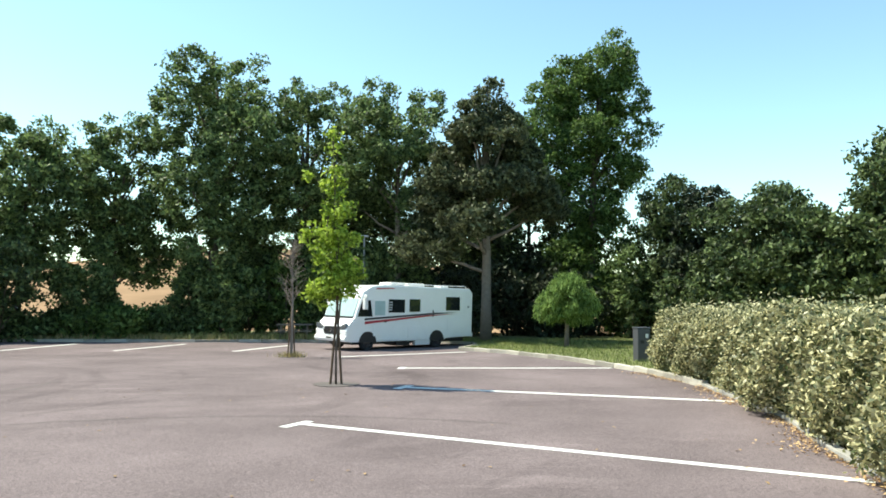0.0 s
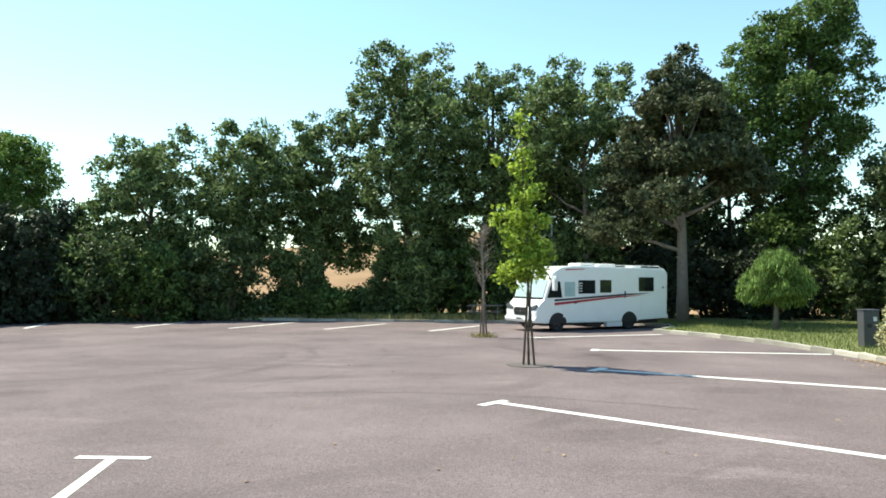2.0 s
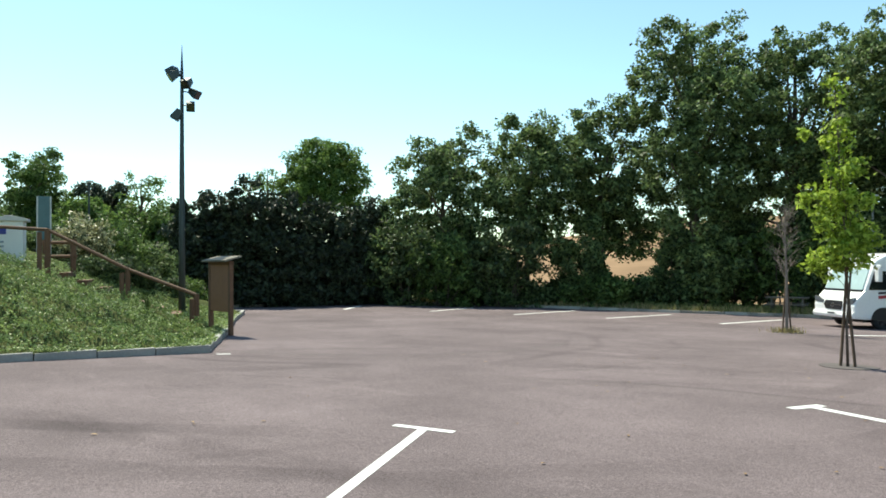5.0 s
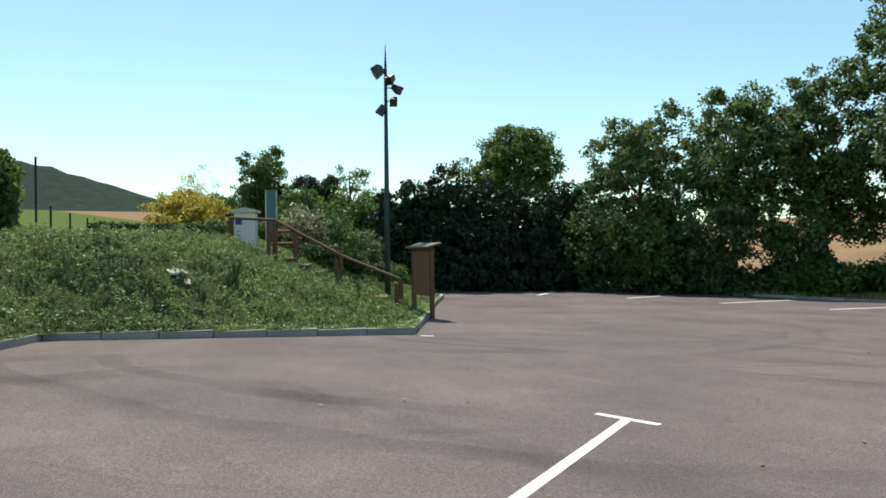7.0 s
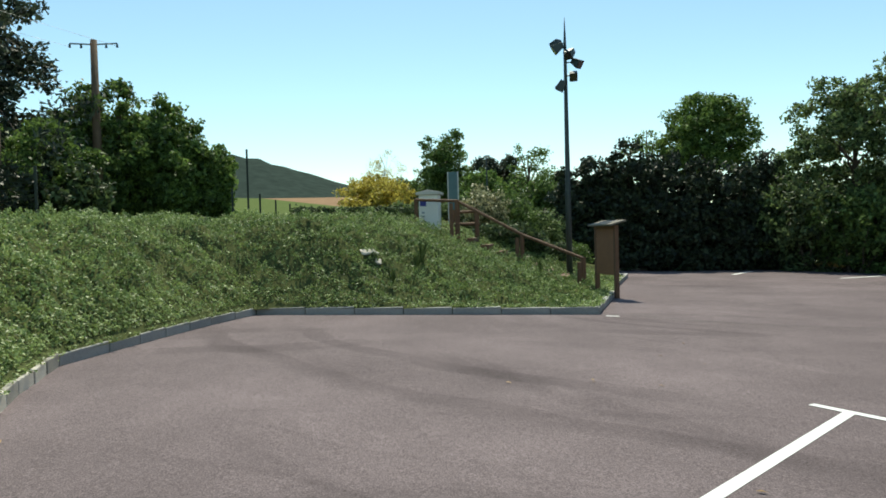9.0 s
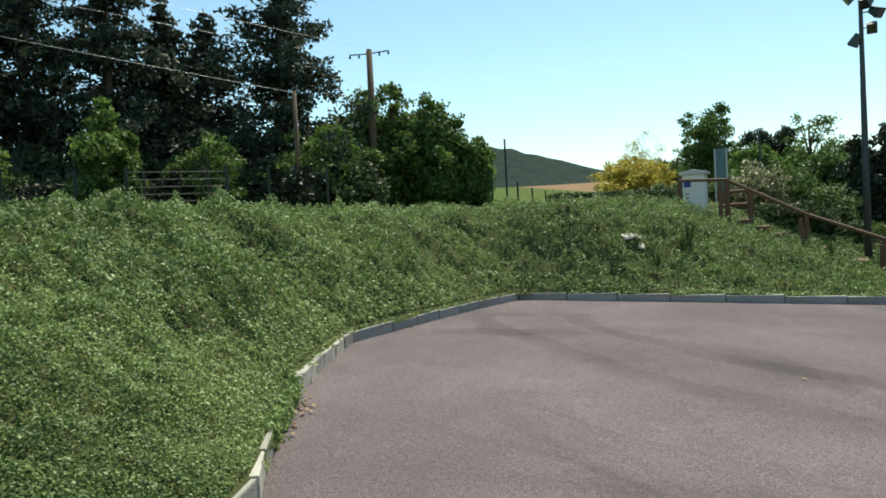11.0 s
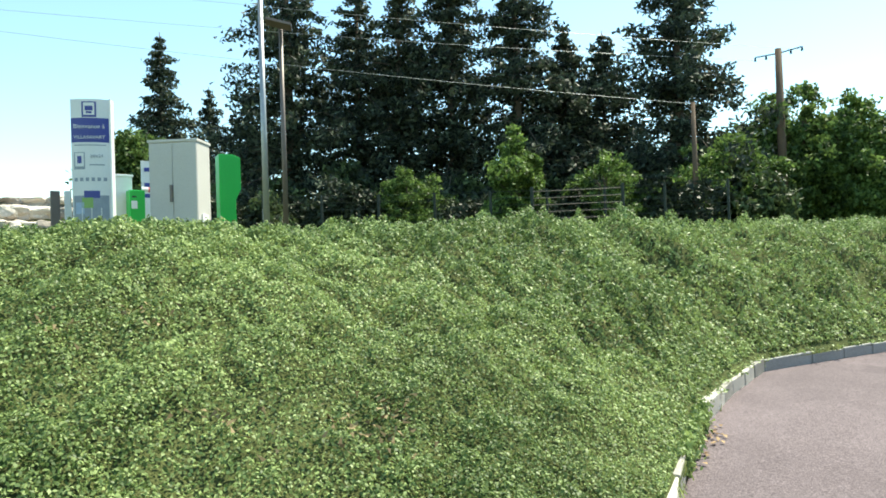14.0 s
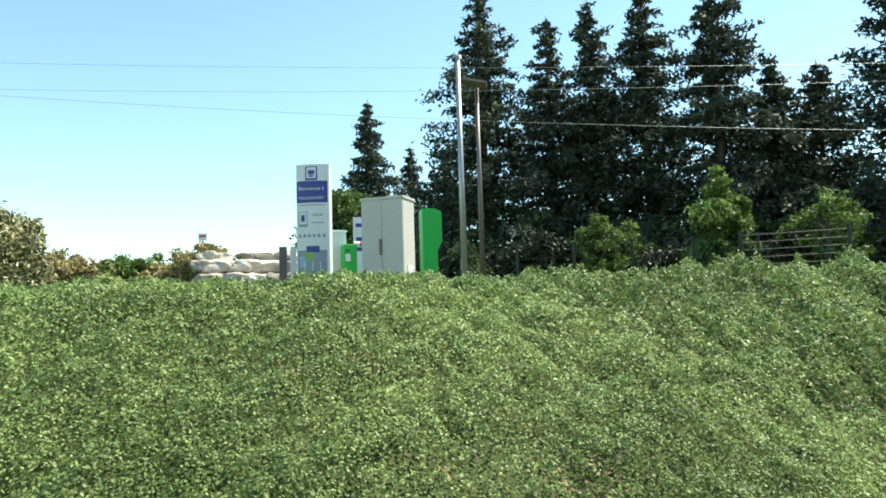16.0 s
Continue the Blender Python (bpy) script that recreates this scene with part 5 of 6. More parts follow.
# pale stone lying on the bank
def boulder(name, m, r, label, seed, material=STONE, cat="stone", group=""):
    bm = bmesh.new()
    bmesh.ops.create_icosphere(bm, subdivisions=3, radius=1.0)
    for v in bm.verts:
        n = noise.noise(v.co * 1.1 + Vector((seed, 0, 0))) * 0.45 + noise.noise(v.co * 3.1 + Vector((0, seed, 0))) * 0.12
        v.co = Vector((max(-0.8, min(0.8, v.co.x)), max(-0.8, min(0.8, v.co.y)), max(-0.75, min(0.75, v.co.z)))) * (1 + n)
        v.co = Vector((v.co.x * r[0], v.co.y * r[1], v.co.z * r[2]))
    me = bpy.data.meshes.new(name)
    bm.to_mesh(me)
    bm.free()
    return tagged(part(name, me, material, m=m), label, cat, group)


def on_cover(az, dist):
    x, y = polar(az, dist)
    return x, y, float(cover_z(x, y))


for i, (az, d, r) in enumerate(((76.2, 16.95, (0.24, 0.13, 0.04)), (75.5, 16.75, (0.13, 0.09, 0.035)))):
    xs, ys, zs = on_cover(az, d)
    slope = Vector((float(bank_z(xs - 0.4, ys) - bank_z(xs + 0.4, ys)), float(bank_z(xs, ys - 0.4) - bank_z(xs, ys + 0.4)), 0.8)).normalized()
    boulder("pale_stone", Matrix.Translation((xs, ys, zs)) @ slope.to_track_quat("Z", "Y").to_matrix().to_4x4() @ pose(0, 0, 0, 0, 0, 70 * i), r, "pale broken stone lying bare on the planted bank", 3.1 + i, group="pale stones on the bank")
# tall weeds that stand out of the bank
wr = np.random.default_rng(88)
for az, d, h, n_ in ((71.9, 17.2, 0.65, 26), (72.3, 17.0, 0.4, 20), (62.1, 20.2, 0.8, 16), (74.4, 16.2, 0.35, 22), (70.6, 17.5, 0.3, 16)):
    xs, ys, zs = on_cover(az, d)
    b = Build()
    for _ in range(n_):
        a, lean = wr.uniform(0, 6.28), wr.uniform(0.05, 0.4)
        tip = h * wr.uniform(0.5, 1.0)
        b.tube([(0, 0, -0.03), (math.cos(a) * lean * 0.3, math.sin(a) * lean * 0.3, tip * 0.6), (math.cos(a) * lean * h, math.sin(a) * lean * h, tip)], [0.012, 0.014, 0.002], 3, False)
    tagged(part("tall_weed", b, BLADE, m=pose(xs, ys, zs)), "tall green weed standing out of the bank", "weed", "tall weeds on the bank")
xs, ys, zs = on_bank(133.0, 3.05)
boulder("flat_stone", pose(xs, ys, zs + 0.02, 8, 5, 20), (0.17, 0.13, 0.045), "flat pinkish stone in the ground cover", 5.2)

# dry patches in the ground cover, and bits lying on the asphalt
dp = np.random.default_rng(66)
for az, d, n_, sp in ((131.0, 3.9, 60, 0.14), (128.5, 4.1, 30, 0.1), (146.5, 4.9, 30, 0.1), (152.0, 4.7, 26, 0.1), (110.5, 7.4, 40, 0.14), (141.0, 3.9, 24, 0.1)):
    x, y = polar(az, d)
    qx, qy = x + dp.normal(size=n_) * sp, y + dp.normal(size=n_) * sp
    P = np.stack([qx, qy, cover_z(qx, qy) + 0.035 + dp.random(n_) * 0.03], 1)
    tagged(part("dry_patch", leaf_mesh("dry_patch", P, 0.05, 0.022, dp, 0.4, np.tile([[0, 0, 1.0]], (n_, 1)), 3), WITHERED), "brown withered patch in the ground cover", "dry leaves", kind="stuff")
qx, qy = dp.uniform(-9, 4, 70), dp.uniform(2.5, 16, 70)
P = np.stack([qx, qy, lot_z(qx, qy) + 0.012], 1)
tagged(part("debris", leaf_mesh("debris", P, dp.uniform(0.03, 0.09, 70), 0.035, dp, 0.85, np.tile([[0, 0, 1.0]], (70, 1))), DRY), "scattered dry leaves on the asphalt", "leaf litter", kind="stuff")

# ---------------------------------------------------------------- west: shrubs, fence, trees beyond
bush(*polar(75.2, 40), 6.0, 4.0, 3.6, "broad yellow-flowering bush beyond the bank", LEAF_YELLOW, 201, clumps=230, per=40, size=0.42, leaf_len=0.17, z=2.0)
tree(*polar(75.0, 41), 4.6, 2.2, "thin yellow shoots above a bush", LEAF_YELLOW, seed=202, clumps=60, per=20, size=0.4, leaf_len=0.1, trunk=0.05, z=2.0)
for i, (az, d, w, h, lf) in enumerate(((67.0, 30, 2.6, 1.9, LEAF_GREY), (64.8, 31, 3.0, 2.6, LEAF_MID), (62.5, 32, 3.2, 2.2, LEAF_OAK), (60.6, 33, 3.0, 2.0, LEAF_MID), (65.6, 27.5, 2.4, 0.9, LEAF_DARK), (63.6, 27.5, 2.4, 0.9, LEAF_DARK), (61.6, 27.5, 2.4, 0.9, LEAF_DARK), (69.2, 32, 2.5, 1.2, LEAF_OAK), (72.5, 33, 2.4, 1.2, LEAF_OAK))):
    x, y = polar(az, d)
    bush(x, y, w, w * 0.8, h, "low mixed shrubs at the head of the bank", lf, 210 + i, clumps=110, per=40, size=0.3, leaf_len=0.13)
tree(*polar(69.9, 62), 8.6, 6.5, "leafy mid green tree beyond the steps", LEAF_MID, seed=221, clear=0.1, z=1.8, clumps=260)
tree(*polar(65.5, 58), 6.5, 4.4, "dark rounded evergreen beyond the steps", NEEDLE, seed=222, clear=0.1, z=1.3, clumps=260)
tree(*polar(62.9, 56), 7.8, 4.5, "slender half-bare tree beyond the steps", LEAF_LIGHT, seed=223, clear=0.2, z=0.8, clumps=70, per=26)
tree(*polar(60.9, 50), 5.0, 4.5, "leafy green tree beyond the mast", LEAF_MID, seed=224, clear=0.05, z=0.4)
tree(*polar(66.8, 52), 4.8, 4.0, "leafy pale green tree beyond the steps", LEAF_LIGHT, seed=225, clear=0.05, z=1.2)
tree(*polar(72.4, 75), 5.5, 6.0, "leafy green tree far beyond the bank", LEAF_OAK, seed=226, clear=0.05, z=2.0)
hedge("low_hedge", [polar(82.3, 27), polar(76.5, 28), polar(72.8, 29.5)], 1.2, 0.66, "low clipped dark hedge along the top of the bank", LEAF_DARK, 92, n=14000, leaf_len=0.11, z=2.0)

for i, (az, el, d, w, lf) in enumerate(((95.2, 11.3, 33, 5.0, LEAF_MID), (92.9, 10.0, 34, 4.4, LEAF_LIGHT), (90.8, 8.8, 35, 3.8, LEAF_MID), (89.0, 6.9, 36, 2.8, LEAF_LIGHT), (97.8, 9.6, 34, 4.5, LEAF_LIGHT), (100.3, 8.2, 30, 4.0, LEAF_MID))):
    x, y = polar(az, d)
    tree(x, y, top_height(el, d, x, y), w, "dense leafy green tree growing down to the ground", lf, seed=230 + i, clear=0.0, clumps=220, per=44, size=0.5, leaf_len=0.24)

# shrubs along the fence, under the firs
for i, az in enumerate(np.arange(98, 141, 2.6)):
    d = 27 + 1.4 * math.sin(i * 1.9)
    x, y = polar(az, d)
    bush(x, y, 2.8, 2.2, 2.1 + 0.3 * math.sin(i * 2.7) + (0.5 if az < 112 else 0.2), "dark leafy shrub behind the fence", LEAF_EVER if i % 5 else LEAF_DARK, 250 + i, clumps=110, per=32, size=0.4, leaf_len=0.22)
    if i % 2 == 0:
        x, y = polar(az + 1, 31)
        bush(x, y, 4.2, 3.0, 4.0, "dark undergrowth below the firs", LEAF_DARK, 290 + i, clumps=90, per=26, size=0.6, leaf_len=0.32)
x, y = polar(116.8, 24.5)
tree(x, y, top_height(13.0, 24.5, x, y), 3.6, "pale green shrubby tree in front of the firs", LEAF_LIGHT, seed=270, clumps=125, per=40, size=0.3, leaf_len=0.17, trunk=0.08,
     blobs=[(-0.3, 0, 3.9, 0.3, 0.3, 0.6), (0.1, 0, 3.3, 0.5, 0.5, 0.5), (-0.9, 0, 2.9, 0.5, 0.5, 0.4), (0.6, 0, 2.7, 0.6, 0.6, 0.4), (-0.1, 0, 2.3, 0.8, 0.8, 0.5), (1.3, 0.1, 2.2, 0.5, 0.5, 0.5), (-1.4, 0, 2.4, 0.35, 0.4, 0.5), (-0.9, 0, 1.5, 0.8, 0.7, 0.5), (0.8, 0, 1.3, 0.9, 0.7, 0.6)])
for i, (az, d, w, h) in enumerate(((122.8, 27.5, 1.3, 2.6), (106.2, 26, 1.5, 2.4), (103.4, 26, 1.4, 2.8), (111.3, 26, 0.9, 2.6))):
    x, y = polar(az, d)
    bush(x, y, w, w, h, "yellow-green sunlit shrub before the firs", LEAF_LIGHT, 480 + i, clumps=70, per=34, size=0.28, leaf_len=0.16)
x, y = polar(125.5, 26)
tree(x, y, 2.9, 2.6, "pale green shrubby tree in front of the firs", LEAF_LIGHT, seed=271, clear=0.1, clumps=90, per=45, size=0.3, leaf_len=0.15, trunk=0.06)
x, y = polar(109.5, 25)
tree(x, y, 2.9, 2.6, "pale green shrubby tree in front of the firs", LEAF_LIGHT, seed=272, clear=0.1, clumps=70, per=40, size=0.3, leaf_len=0.15, trunk=0.06)
x, y = polar(101.0, 28)
tree(x, y, 3.6, 3.6, "yellow-green shrubby tree by the poles", LEAF_LIGHT, seed=273, clear=0.05, clumps=120, per=50, size=0.36, leaf_len=0.16, trunk=0.08)


def wire_fence(pts, height, wires, label, z_of, group=""):
    ob = thing("wire_fence", pose(0, 0, 0), label, "fence", group)
    for x, y in pts:
        part("post", Build().box((0, 0, height / 2), (0.07, 0.07, height)), FENCE_GREEN, ob, m=pose(x, y, z_of(x, y)))
    for k in range(wires):
        h = height * (0.08 + 0.9 * k / (wires - 1))
        b = Build()
        b.tube([(x, y, z_of(x, y) + h) for x, y in pts], 0.01, 4)
        part("wire", b, FENCE_GREEN, ob)


wire_fence([polar(a, 22.6) for a in np.arange(100.5, 141, 4.6)], 1.75, 8, "dark green wire fence along the top of the bank", rise)
ob = thing("field_gate", pose(0, 0, 0), "brown steel gate of thin horizontal rails in the fence", "gate")
ga, gb = on_bank(108.3, 22.4), on_bank(115.5, 22.4)
for k in range(6):
    h = 0.55 + k * 0.22
    part("rail", Build().tube([(ga[0], ga[1], ga[2] + h), (gb[0], gb[1], gb[2] + h)], 0.011, 5), STEEL_BROWN, ob)
for p in (ga, gb):
    part("post", Build().box((p[0], p[1], p[2] + 0.9), (0.08, 0.08, 1.8)), FENCE_GREEN, ob)
for az, d, h in ((87.0, 27, 1.3), (85.8, 27, 2.75), (84.9, 29, 1.2), (83.7, 34, 1.2), (82.6, 40, 1.3), (81.8, 47, 1.35), (79.2, 60, 1.5)):
    x, y = polar(az, d)
    tagged(part("fence_post", Build().box((0, 0, h / 2), (0.07, 0.07, h)), FENCE_GREEN, m=pose(x, y, max(rise(x, y), 2.2) if d < 45 else 2.3)), "slim dark green steel fence post", "fence post", "fence posts towards the fields")


# ---------------------------------------------------------------- poles, lamps and wires on the plateau
def utility_pole(az, d, el, r, label, arms=True):
    x, y = polar(az, d)
    z = rise(x, y)
    h = 1.65 + math.tan(radians(el)) * d - z
    ob = thing("utility_pole", pose(x, y, z), label, "utility pole")
    part("pole", Build().tube([(0.12, 0, 0), (0, 0, h)], [r * 1.25, r * 0.8], 10), WOOD_STAKE, ob, smooth=True)
    if arms:
        sr_ = Vector((math.cos(radians(az)), math.sin(radians(az)), 0))
        for s, dz in ((-1, -0.22), (1, -0.05)):
            part("crossarm", Build().tube([(0, 0, h - 0.18), sr_ * s * 0.85 + Vector((0, 0, h + dz))], 0.035, 6), STEEL_GREY, ob)
            for q in (0.45, 0.85):
                p = sr_ * s * q + Vector((0, 0, h - 0.18 + (dz + 0.18) * q / 0.85))
                part("insulator", Build().tube([p, p + Vector((0, 0, -0.16))], [0.03, 0.05], 8), STEEL_DARK, ob)
    return Vector((x, y, z + h))


p1 = utility_pole(96.5, 31, 14.55, 0.16, "brown wooden utility pole with steel crossarms")
p2 = utility_pole(102.7, 25.5, 11.45, 0.085, "slim grey wooden utility pole behind the fence", False)


def wire(a, b, sag, label="thin grey overhead cable", r=0.0055):
    a, b = Vector(a), Vector(b)
    n = 24
    pts = [a.lerp(b, i / n) - Vector((0, 0, 4 * sag * (i / n) * (1 - i / n))) for i in range(n + 1)]
    tagged(part("overhead_cable", Build().tube(pts, r, 5), STEEL_GREY), label, "cable", "overhead cables")


w1 = Vector((*polar(178, 34), 1.65 + math.tan(radians(18.0)) * 34))
sr_ = Vector((math.cos(radians(96.5)), math.sin(radians(96.5)), 0))
for u, dz in ((-0.8, -0.35), (0.8, -0.15)):
    wire(p1 + sr_ * u + Vector((0, 0, dz)), w1 + Vector((u, 0, dz * 4)), 0.35)
wire(p2 + Vector((0, 0, -0.05)), Vector((*polar(178, 30), 1.65 + math.tan(radians(15.6)) * 30)), 0.3)

x, y, z = on_bank(137.1, 20)
ob = thing("street_lamp", pose(x, y, z), "tall pale galvanised street lamp with a short curved top", "street lamp")
h = 1.65 + math.tan(radians(20.9)) * 20 - z
part("pole", Build().tube([(0, 0, 0), (0, 0, h - 0.15)], [0.095, 0.07], 12), STEEL_GREY, ob, smooth=True)
part("head", Build().tube([(0, 0, h - 0.15), (-0.02, 0, h - 0.04), (-0.1, -0.05, h), (-0.34, -0.3, h + 0.02)], [0.075, 0.085, 0.085, 0.05], 10), STEEL_GREY, ob, smooth=True)
part("door_hatch", Build().box((0, -0.1, 1.0), (0.08, 0.02, 0.3)), STEEL_GREY, ob)
x, y, z = on_bank(135.55, 21)
ob = thing("street_lamp", pose(x, y, z), "brown street lamp with a flat rectangular head", "street lamp")
h = 1.65 + math.tan(radians(18.5)) * 21 - z
part("pole", Build().tube([(0.02, 0, 0), (0, 0, h)], [0.085, 0.06], 12), STEEL_BROWN, ob, smooth=True)
part("head", Build().box((0, 0, 0), (0.75, 0.42, 0.08), pose(0.22, 0.15, h + 0.02, -8, 14, 130)), STEEL_BROWN, ob, bevel=0.02)


# ---------------------------------------------------------------- entrance: totem, cabinet, terminals, barrier
def lettering(text, size, material, parent, m, label=""):
    cu = bpy.data.curves.new("lettering", "FONT")
    cu.body, cu.size, cu.extrude, cu.align_x = text, size, 0.002, "CENTER"
    tmp = bpy.data.objects.new("lettering_source", cu)
    me = bpy.data.meshes.new_from_object(tmp)
    bpy.data.objects.remove(tmp)
    me.materials.clear()
    ob = part("lettering", me, material, parent, label)
    ob.matrix_basis = m @ pose(0, 0, 0, 90)
    return ob


x, y, z = on_bank(149.5, 15.2)
TOT = 1.65 + math.tan(radians(12.4)) * 15.2 - z
ob = thing("welcome_totem", pose(x, y, z, 0, 0, 136), "white welcome totem with a dark blue band and pictograms", "sign")
curve = [(-0.34 + 0.68 * i / 10, 0.07 * (1 - ((i - 5) / 5) ** 2)) for i in range(11)]
shape = [(u, -0.06 - v) for u, v in curve] + [(0.34, 0.16), (-0.34, 0.16)]
part("body", Build().prism(shape, "z", 0, TOT), WHITE_TRIM, ob)
part("side_trim", Build().box((0.36, 0.05, TOT / 2), (0.03, 0.26, TOT + 0.03)), WHITE, ob)
F = -0.134


def face(name, u, w, zc, h, material, parent=ob, lift=0.0, label=""):
    """A printed field that follows the curved front."""
    b = Build()
    n = 6
    for i in range(n + 1):
        q = u - w / 2 + w * i / n
        yy = -0.06 - 0.07 * (1 - (q / 0.34) ** 2) - 0.003 - lift
        b.v += [(q, yy, zc - h / 2), (q, yy, zc + h / 2)]
    b.f = [(2 * i, 2 * i + 2, 2 * i + 3, 2 * i + 1) for i in range(n)]
    return part(name, b, material, parent, label)


T0 = TOT
face("blue_band", 0, 0.67, T0 - 0.6, 0.47, BLUE)
face("pictogram_frame", 0, 0.26, T0 - 0.2, 0.3, BLUE, lift=0.001)
face("pictogram_field", 0, 0.2, T0 - 0.19, 0.24, WHITE_TRIM, lift=0.003)
face("pictogram", 0.0, 0.14, T0 - 0.18, 0.09, BLUE, lift=0.005)
face("pictogram", 0.0, 0.1, T0 - 0.26, 0.04, BLUE, lift=0.005)
lettering("Bienvenue à", 0.115, WHITE_TRIM, ob, Matrix.Translation((0, F - 0.012, T0 - 0.57)), "white lettering")
lettering("VILLASAVARY", 0.092, WHITE_TRIM, ob, Matrix.Translation((0, F - 0.012, T0 - 0.77)), "white lettering")
face("text_bar", 0, 0.56, T0 - 0.89, 0.018, GREY_PRINT, lift=0.001)
face("pictogram_frame", -0.19, 0.2, T0 - 1.19, 0.33, GREY_PRINT, lift=0.001)
face("pictogram_field", -0.19, 0.16, T0 - 1.17, 0.26, WHITE_TRIM, lift=0.003)
face("pictogram", -0.19, 0.08, T0 - 1.17, 0.14, BLUE, lift=0.005)
lettering("24h/24", 0.085, GREY_PRINT, ob, Matrix.Translation((0.12, F - 0.008, T0 - 1.13)), "grey lettering")
face("text_bar", 0.12, 0.26, T0 - 1.27, 0.022, GREY_PRINT, lift=0.001)
for i in range(6):
    face("pictogram", -0.26 + i * 0.103, 0.06, T0 - 1.55, 0.07, GREY_PRINT, lift=0.001)
face("picture", 0, 0.62, T0 - 2.12, 0.52, GREY_PRINT, lift=0.001)
face("picture", -0.06, 0.2, T0 - 2.0, 0.2, GREEN_PRINT, lift=0.003)
face("picture", 0.02, 0.28, T0 - 1.84, 0.14, BLUE, lift=0.003)
face("picture", -0.2, 0.16, T0 - 2.1, 0.22, mat("pale_blue_print", (0.35, 0.45, 0.6), 0.5), lift=0.003)
for i in range(3):
    face("picture", -0.16 + i * 0.17, 0.015, T0 - 2.25, 0.3, WHITE_TRIM, lift=0.004)

x, y, z = on_bank(143.5, 13.4)
ob = thing("electrical_cabinet", pose(x, y, z, 0, 0, 119), "tall grey-beige double-door electrical cabinet", "cabinet")
CH = 1.65 + math.tan(radians(9.65)) * 13.2 - z
part("body", Build().box((0, 0, CH / 2), (0.86, 0.56, CH)), CABINET, ob, bevel=0.012)
part("roof_cap", Build().box((0, 0, CH + 0.012), (0.90, 0.60, 0.05)), CABINET, ob, bevel=0.01)
for s in (-1, 1):
    d = part("door", Build().box((s * 0.213, -0.285, CH / 2), (0.415, 0.02, CH - 0.08)), CABINET, ob, bevel=0.006)
part("handle", Build().box((-0.03, -0.305, CH * 0.5), (0.05, 0.03, 0.3)), STEEL_BROWN, ob, bevel=0.006)
part("vent", Build().box((0.437, 0.0, 0.42), (0.02, 0.26, 0.26)), WHITE_TRIM, ob)

x, y, z = on_bank(140.0, 14.2)
ob = thing("payment_terminal", pose(x, y, z, 0, 0, 150), "bright green payment terminal with angled sides", "terminal")
GH = 1.65 + math.tan(radians(8.7)) * 14.2 - z
part("body", Build().prism([(-0.2, 0), (-0.2, GH), (0.06, GH), (0.2, GH - 0.06), (0.2, GH * 0.62), (0.1, GH * 0.5), (0.1, 0)], "y", -0.2, 0.2), GREEN, ob, bevel=0.012)
part("screen", Build().box((0.205, 0, GH * 0.8), (0.012, 0.26, 0.2)), GLASS_DARK, ob)
x, y, z = on_bank(146.65, 15.6)
ob = thing("barrier_post", pose(x, y, z, 0, 0, 160), "bright green barrier cabinet with a white plate", "barrier")
BH = 1.65 + math.tan(radians(6.0)) * 15.6 - z
part("body", Build().box((0, 0, BH / 2), (0.3, 0.3, BH)), GREEN, ob, bevel=0.02)
part("plate", Build().box((-0.06, -0.155, BH - 0.3), (0.11, 0.012, 0.16)), WHITE_TRIM, ob)
part("label_bar", Build().box((-0.06, -0.155, BH - 0.14), (0.08, 0.012, 0.03)), BLACK, ob)
arm = part("barrier_arm", Build().tube([(0.1, -0.1, BH + 0.02), (0.55, -0.12, BH + 0.0)], 0.05, 8), WHITE_TRIM, ob)
part("red_sleeve", Build().tube([(0.22, -0.105, BH + 0.014), (0.48, -0.117, BH + 0.003)], 0.053, 8), RED, arm)
x, y, z = on_bank(147.6, 15.9)
ob = thing("white_cabinet", pose(x, y, z, 0, 0, 165), "small white plastic cabinet beside the totem", "cabinet")
WH = 1.65 + math.tan(radians(7.0)) * 15.9 - z
part("body", Build().box((0, 0, WH / 2), (0.34, 0.3, WH)), WHITE_TRIM, ob, bevel=0.012)
part("lid", Build().box((0, 0, WH + 0.01), (0.38, 0.34, 0.05)), WHITE_TRIM, ob, bevel=0.01)
x, y, z = on_bank(145.55, 17.5)
ob = thing("instruction_sign", pose(x, y, z, 0, 0, 160), "white instruction sign behind the cabinet", "sign")
SH = 1.65 + math.tan(radians(8.2)) * 17.5 - z
part("panel", Build().box((0, 0, SH / 2), (0.42, 0.05, SH)), WHITE_TRIM, ob, bevel=0.006)
for q in (0.2, 0.55, 0.8):
    part("text_bar", Build().box((-0.05, -0.03, SH - q), (0.2, 0.012, 0.09)), BLUE, ob)
for az, w in ((151.9, 0.16), (151.1, 0.12)):
    x, y, z = on_bank(az, 15.4)
    h = 1.65 + math.tan(radians(5.9)) * 15.4 - z
    ob = thing("plank_post", pose(x, y, z, 0, 0, 160), "grey upright metal post beside the totem", "post", "posts beside the totem")
    part("body", Build().box((0, 0, h / 2), (w, 0.08, h)), STEEL_BROWN if az > 151.5 else WHITE_TRIM, ob, bevel=0.01)
# second pale panel at the post
x, y, z = on_bank(157.9, 24)
ob = thing("road_sign", pose(x, y, z, 0, 0, 160), "small white road sign with a red bar", "sign")
h = 1.65 + math.tan(radians(6.9)) * 24 - z
part("pole", Build().tube([(0, 0, 0), (0, 0, h)], 0.03, 8), STEEL_GREY, ob)
part("plate", Build().box((0, -0.04, h - 0.1), (0.26, 0.02, 0.22)), WHITE_TRIM, ob)
part("red_bar", Build().box((0, -0.055, h - 0.08), (0.22, 0.01, 0.06)), RED, ob)

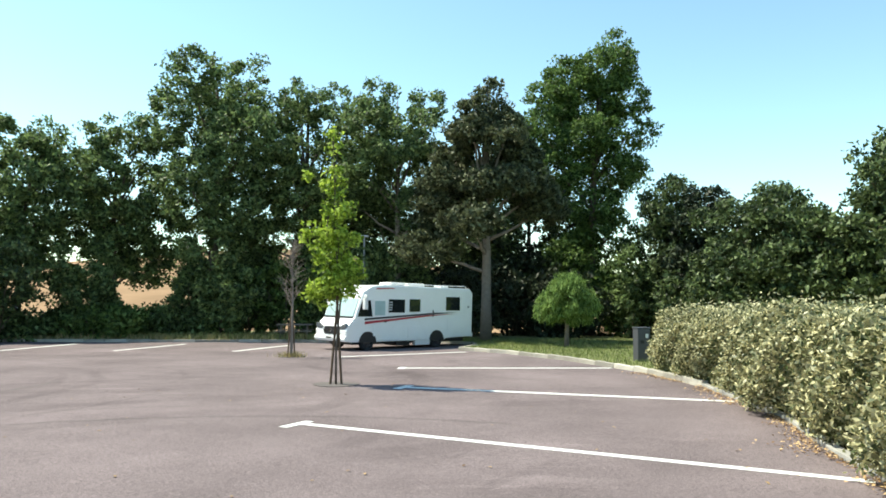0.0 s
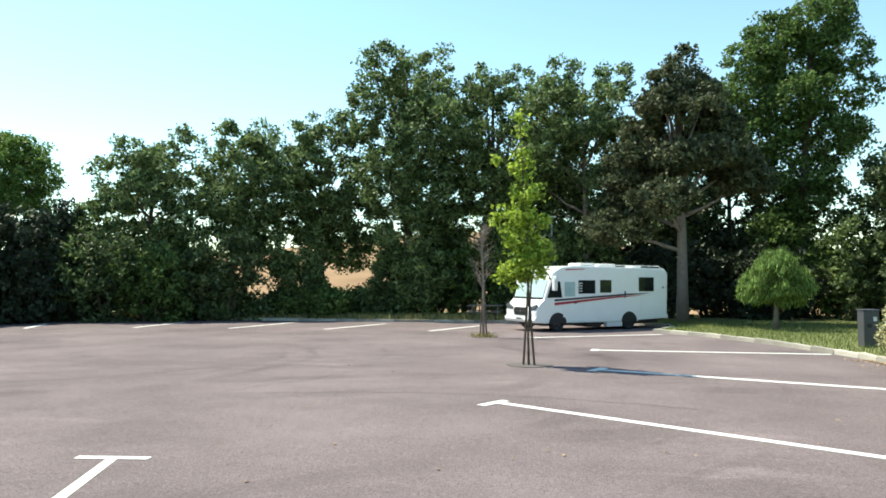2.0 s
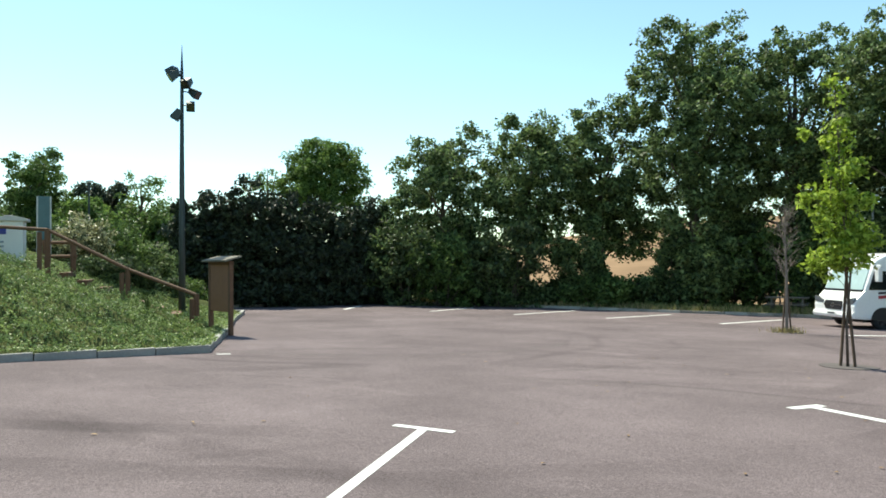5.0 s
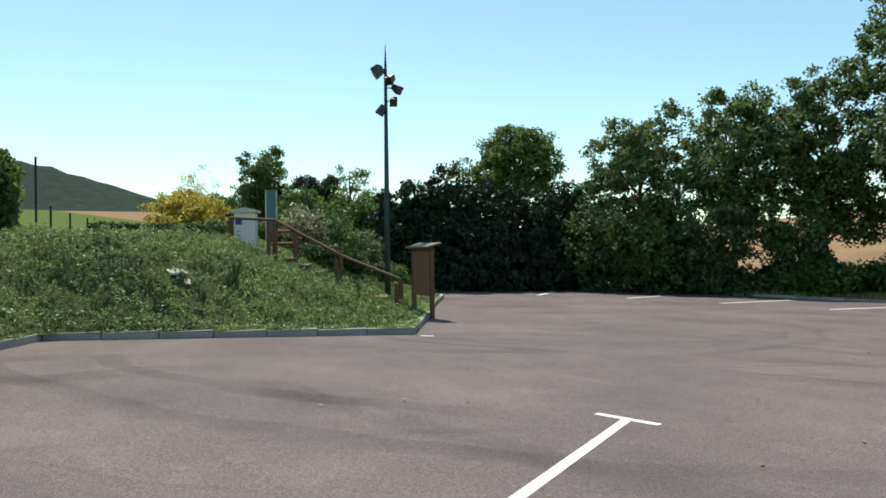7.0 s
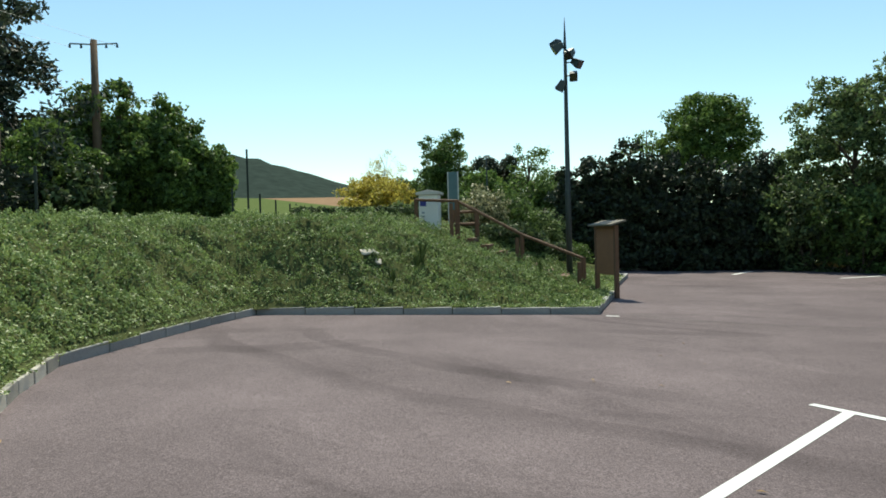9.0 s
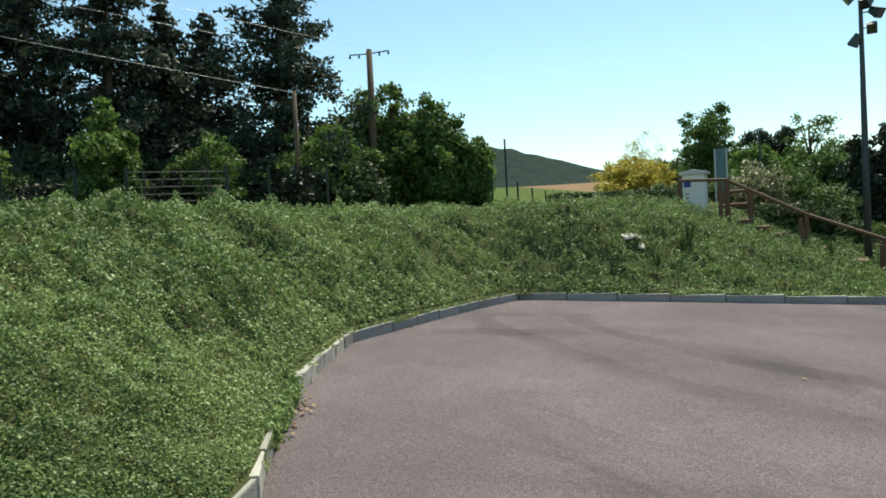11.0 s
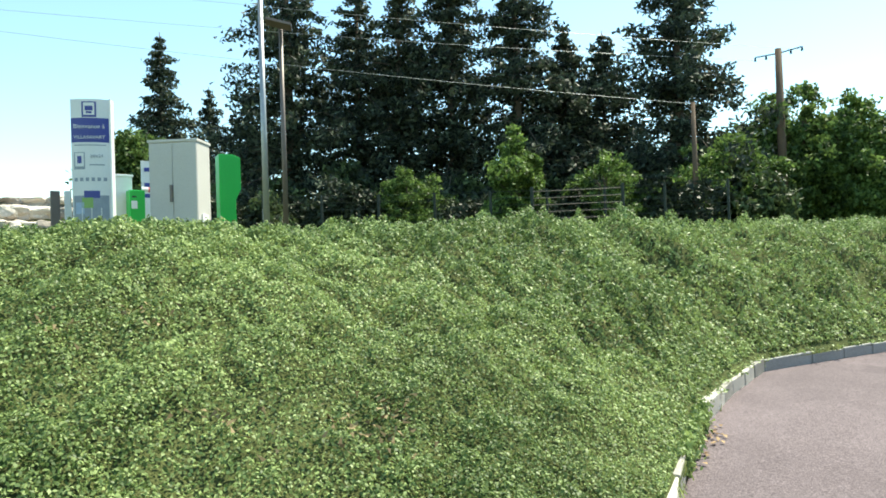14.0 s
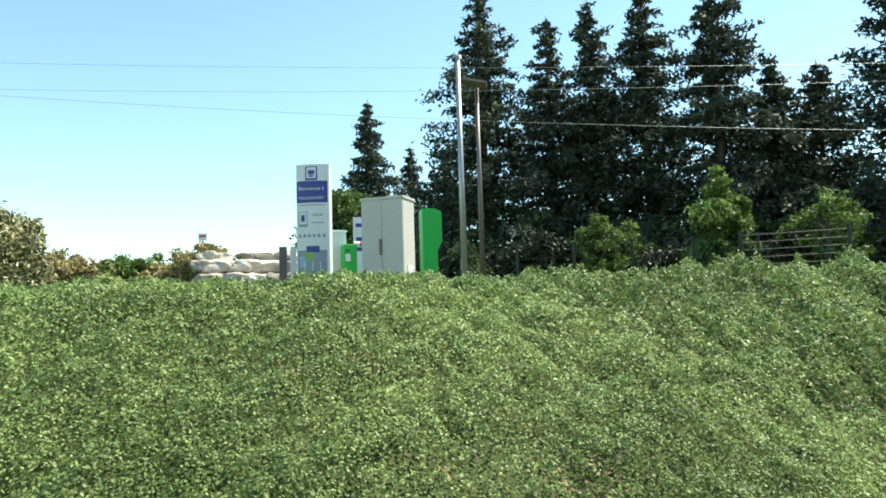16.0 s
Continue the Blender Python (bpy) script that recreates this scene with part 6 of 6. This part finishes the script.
# dry-stone boulders
rb = np.random.default_rng(77)
for row, (el_, n_) in enumerate(((3.3, 6), (4.35, 6), (5.05, 6))):
    for i in range(n_):
        az = 150.9 + i * 1.3 + rb.uniform(-0.2, 0.2) + (row % 2) * 0.6
        d = 21 + row * 0.35
        x, y = polar(az, d)
        zc = 1.65 + math.tan(radians(el_)) * d
        boulder("boulder", pose(x, y, zc, rb.uniform(-9, 9), rb.uniform(-9, 9), 155 + rb.uniform(-25, 25)), (rb.uniform(0.34, 0.5), rb.uniform(0.25, 0.35), rb.uniform(0.2, 0.27) * (0.7 if row == 2 else 1)), "pale angular boulder in a rough stone wall", 10 + row * 9 + i, cat="boulder", group="boulders of the stone wall")
# earth behind the boulders and the dry mound beside them
for az, w, h in ((154.6, 4.6, 0.9),):
    x, y = polar(az, 24.2)
    b = Build().prism([(-w / 2, -0.6), (w / 2, -0.6), (w / 2, h), (w / 2 - 0.5, h + 0.2), (-w / 2 + 0.4, h + 0.25), (-w / 2, h)], "y", -1.4, 1.6)
    tagged(part("earth_mound", b, SOIL, bevel=0.2, m=pose(x, y, rise(x, y), 0, 0, az)), "earth mound behind the boulders", "mound", kind="structure")
for i, (az, d, w, h) in enumerate(((158.2, 22.5, 1.8, 2.4), (160.5, 24, 3.0, 2.0), (163.5, 24, 3.6, 1.9), (166.5, 24, 3.6, 1.85), (170, 24, 3.6, 1.75))):
    x, y = polar(az, d)
    bush(x, y, w, 1.8, h, "low mound of dry straw-coloured grass and weeds", DRYGRASS if i != 2 else LEAF_LIGHT, 310 + i, clumps=170, per=44, size=0.25, leaf_len=0.16, name="dry_weeds", category="weeds")
hx = [polar(a, d) for a, d in ((170.2, 15.5), (173.5, 15), (178, 14.5))]
hedge("silver_hedge", [Vector(p) for p in hx], 1.8, 1.6, "dense silvery green hedge at the top of the bank", LEAF_GREY, 93, n=26000, leaf_len=0.08, z=2.0)
tree(*polar(146.5, 34), 5.6, 4.4, "leafy mid green tree behind the totem", LEAF_MID, seed=280, clear=0.1, clumps=220)


# ---------------------------------------------------------------- kerb stones, last
def kerb(name, pts, label, material, width, height, piece, inset):
    """A line of kerb stones, each a piece of its own with worn edges and open joints."""
    ob = thing(name, pose(0, 0, 0), label, "kerb", kind="structure")
    b = Build().box((0, 0, 0), (piece - 0.014, width, height + 0.2))
    me = b.mesh("kerb_stone", 0.014)
    me.materials.append(material)
    rng = np.random.default_rng(len(pts))
    carry = 0.0
    for (ax, ay), (ex, ey) in zip(pts, pts[1:]):
        d = Vector((ex - ax, ey - ay))
        L = d.length
        d.normalize()
        n = Vector((-d.y, d.x)) * inset
        k = max(1, round(L / piece))
        for i in range(k):
            c = Vector((ax, ay)) + d * (L * (i + 0.5) / k) + n
            s = new("kerb_stone", me)
            s.parent = ob
            s.matrix_basis = Matrix.Translation((c.x, c.y, float(lot_z(c.x, c.y)) + height / 2 - 0.1 + rng.normal() * 0.006)) @ Matrix.Rotation(math.atan2(d.y, d.x) + rng.normal() * 0.012, 4, "Z") @ Matrix.Diagonal((L / k / piece, 1, 1, 1))
    return ob


kerb("bank_kerb", BANK_KERB[:5], "pale concrete kerb at the foot of the bank", KERB_PALE, 0.12, 0.18, 0.9, 0.06)
kerb("bank_kerb", BANK_KERB[6:9], "pale concrete kerb at the foot of the bank", KERB_PALE, 0.12, 0.165, 0.5, 0.05)
kerb("bank_kerb", BANK_KERB[4:6] + [(-5.3, -1.54)], "pale concrete kerb sunk in the ground cover", KERB_PALE, 0.12, 0.15, 0.5, 0.05)
kerb("bank_kerb", BANK_KERB[8:], "grey concrete kerb at the foot of the bank", CONCRETE, 0.13, 0.15, 1.0, 0.065)
kerb("island_kerb", ISLAND + [(-25.6, 17.1), (-26.4, 15.6)], "grey concrete kerb of the planted corner", CONCRETE, 0.14, 0.15, 1.0, 0.07)
kerb("north_kerb", VERGE_RING[1:12], "pale concrete kerb along the far side of the car park", KERB_PALE, 0.14, 0.13, 1.0, 0.07)
kerb("east_kerb", VERGE_RING[11:17], "pale concrete kerb curving round the grass verge", KERB_PALE, 0.16, 0.13, 1.0, -0.08)
kerb("east_kerb", VERGE_RING[16:20], "stained concrete kerb under the hedge", CONCRETE, 0.14, 0.08, 1.0, -0.09)
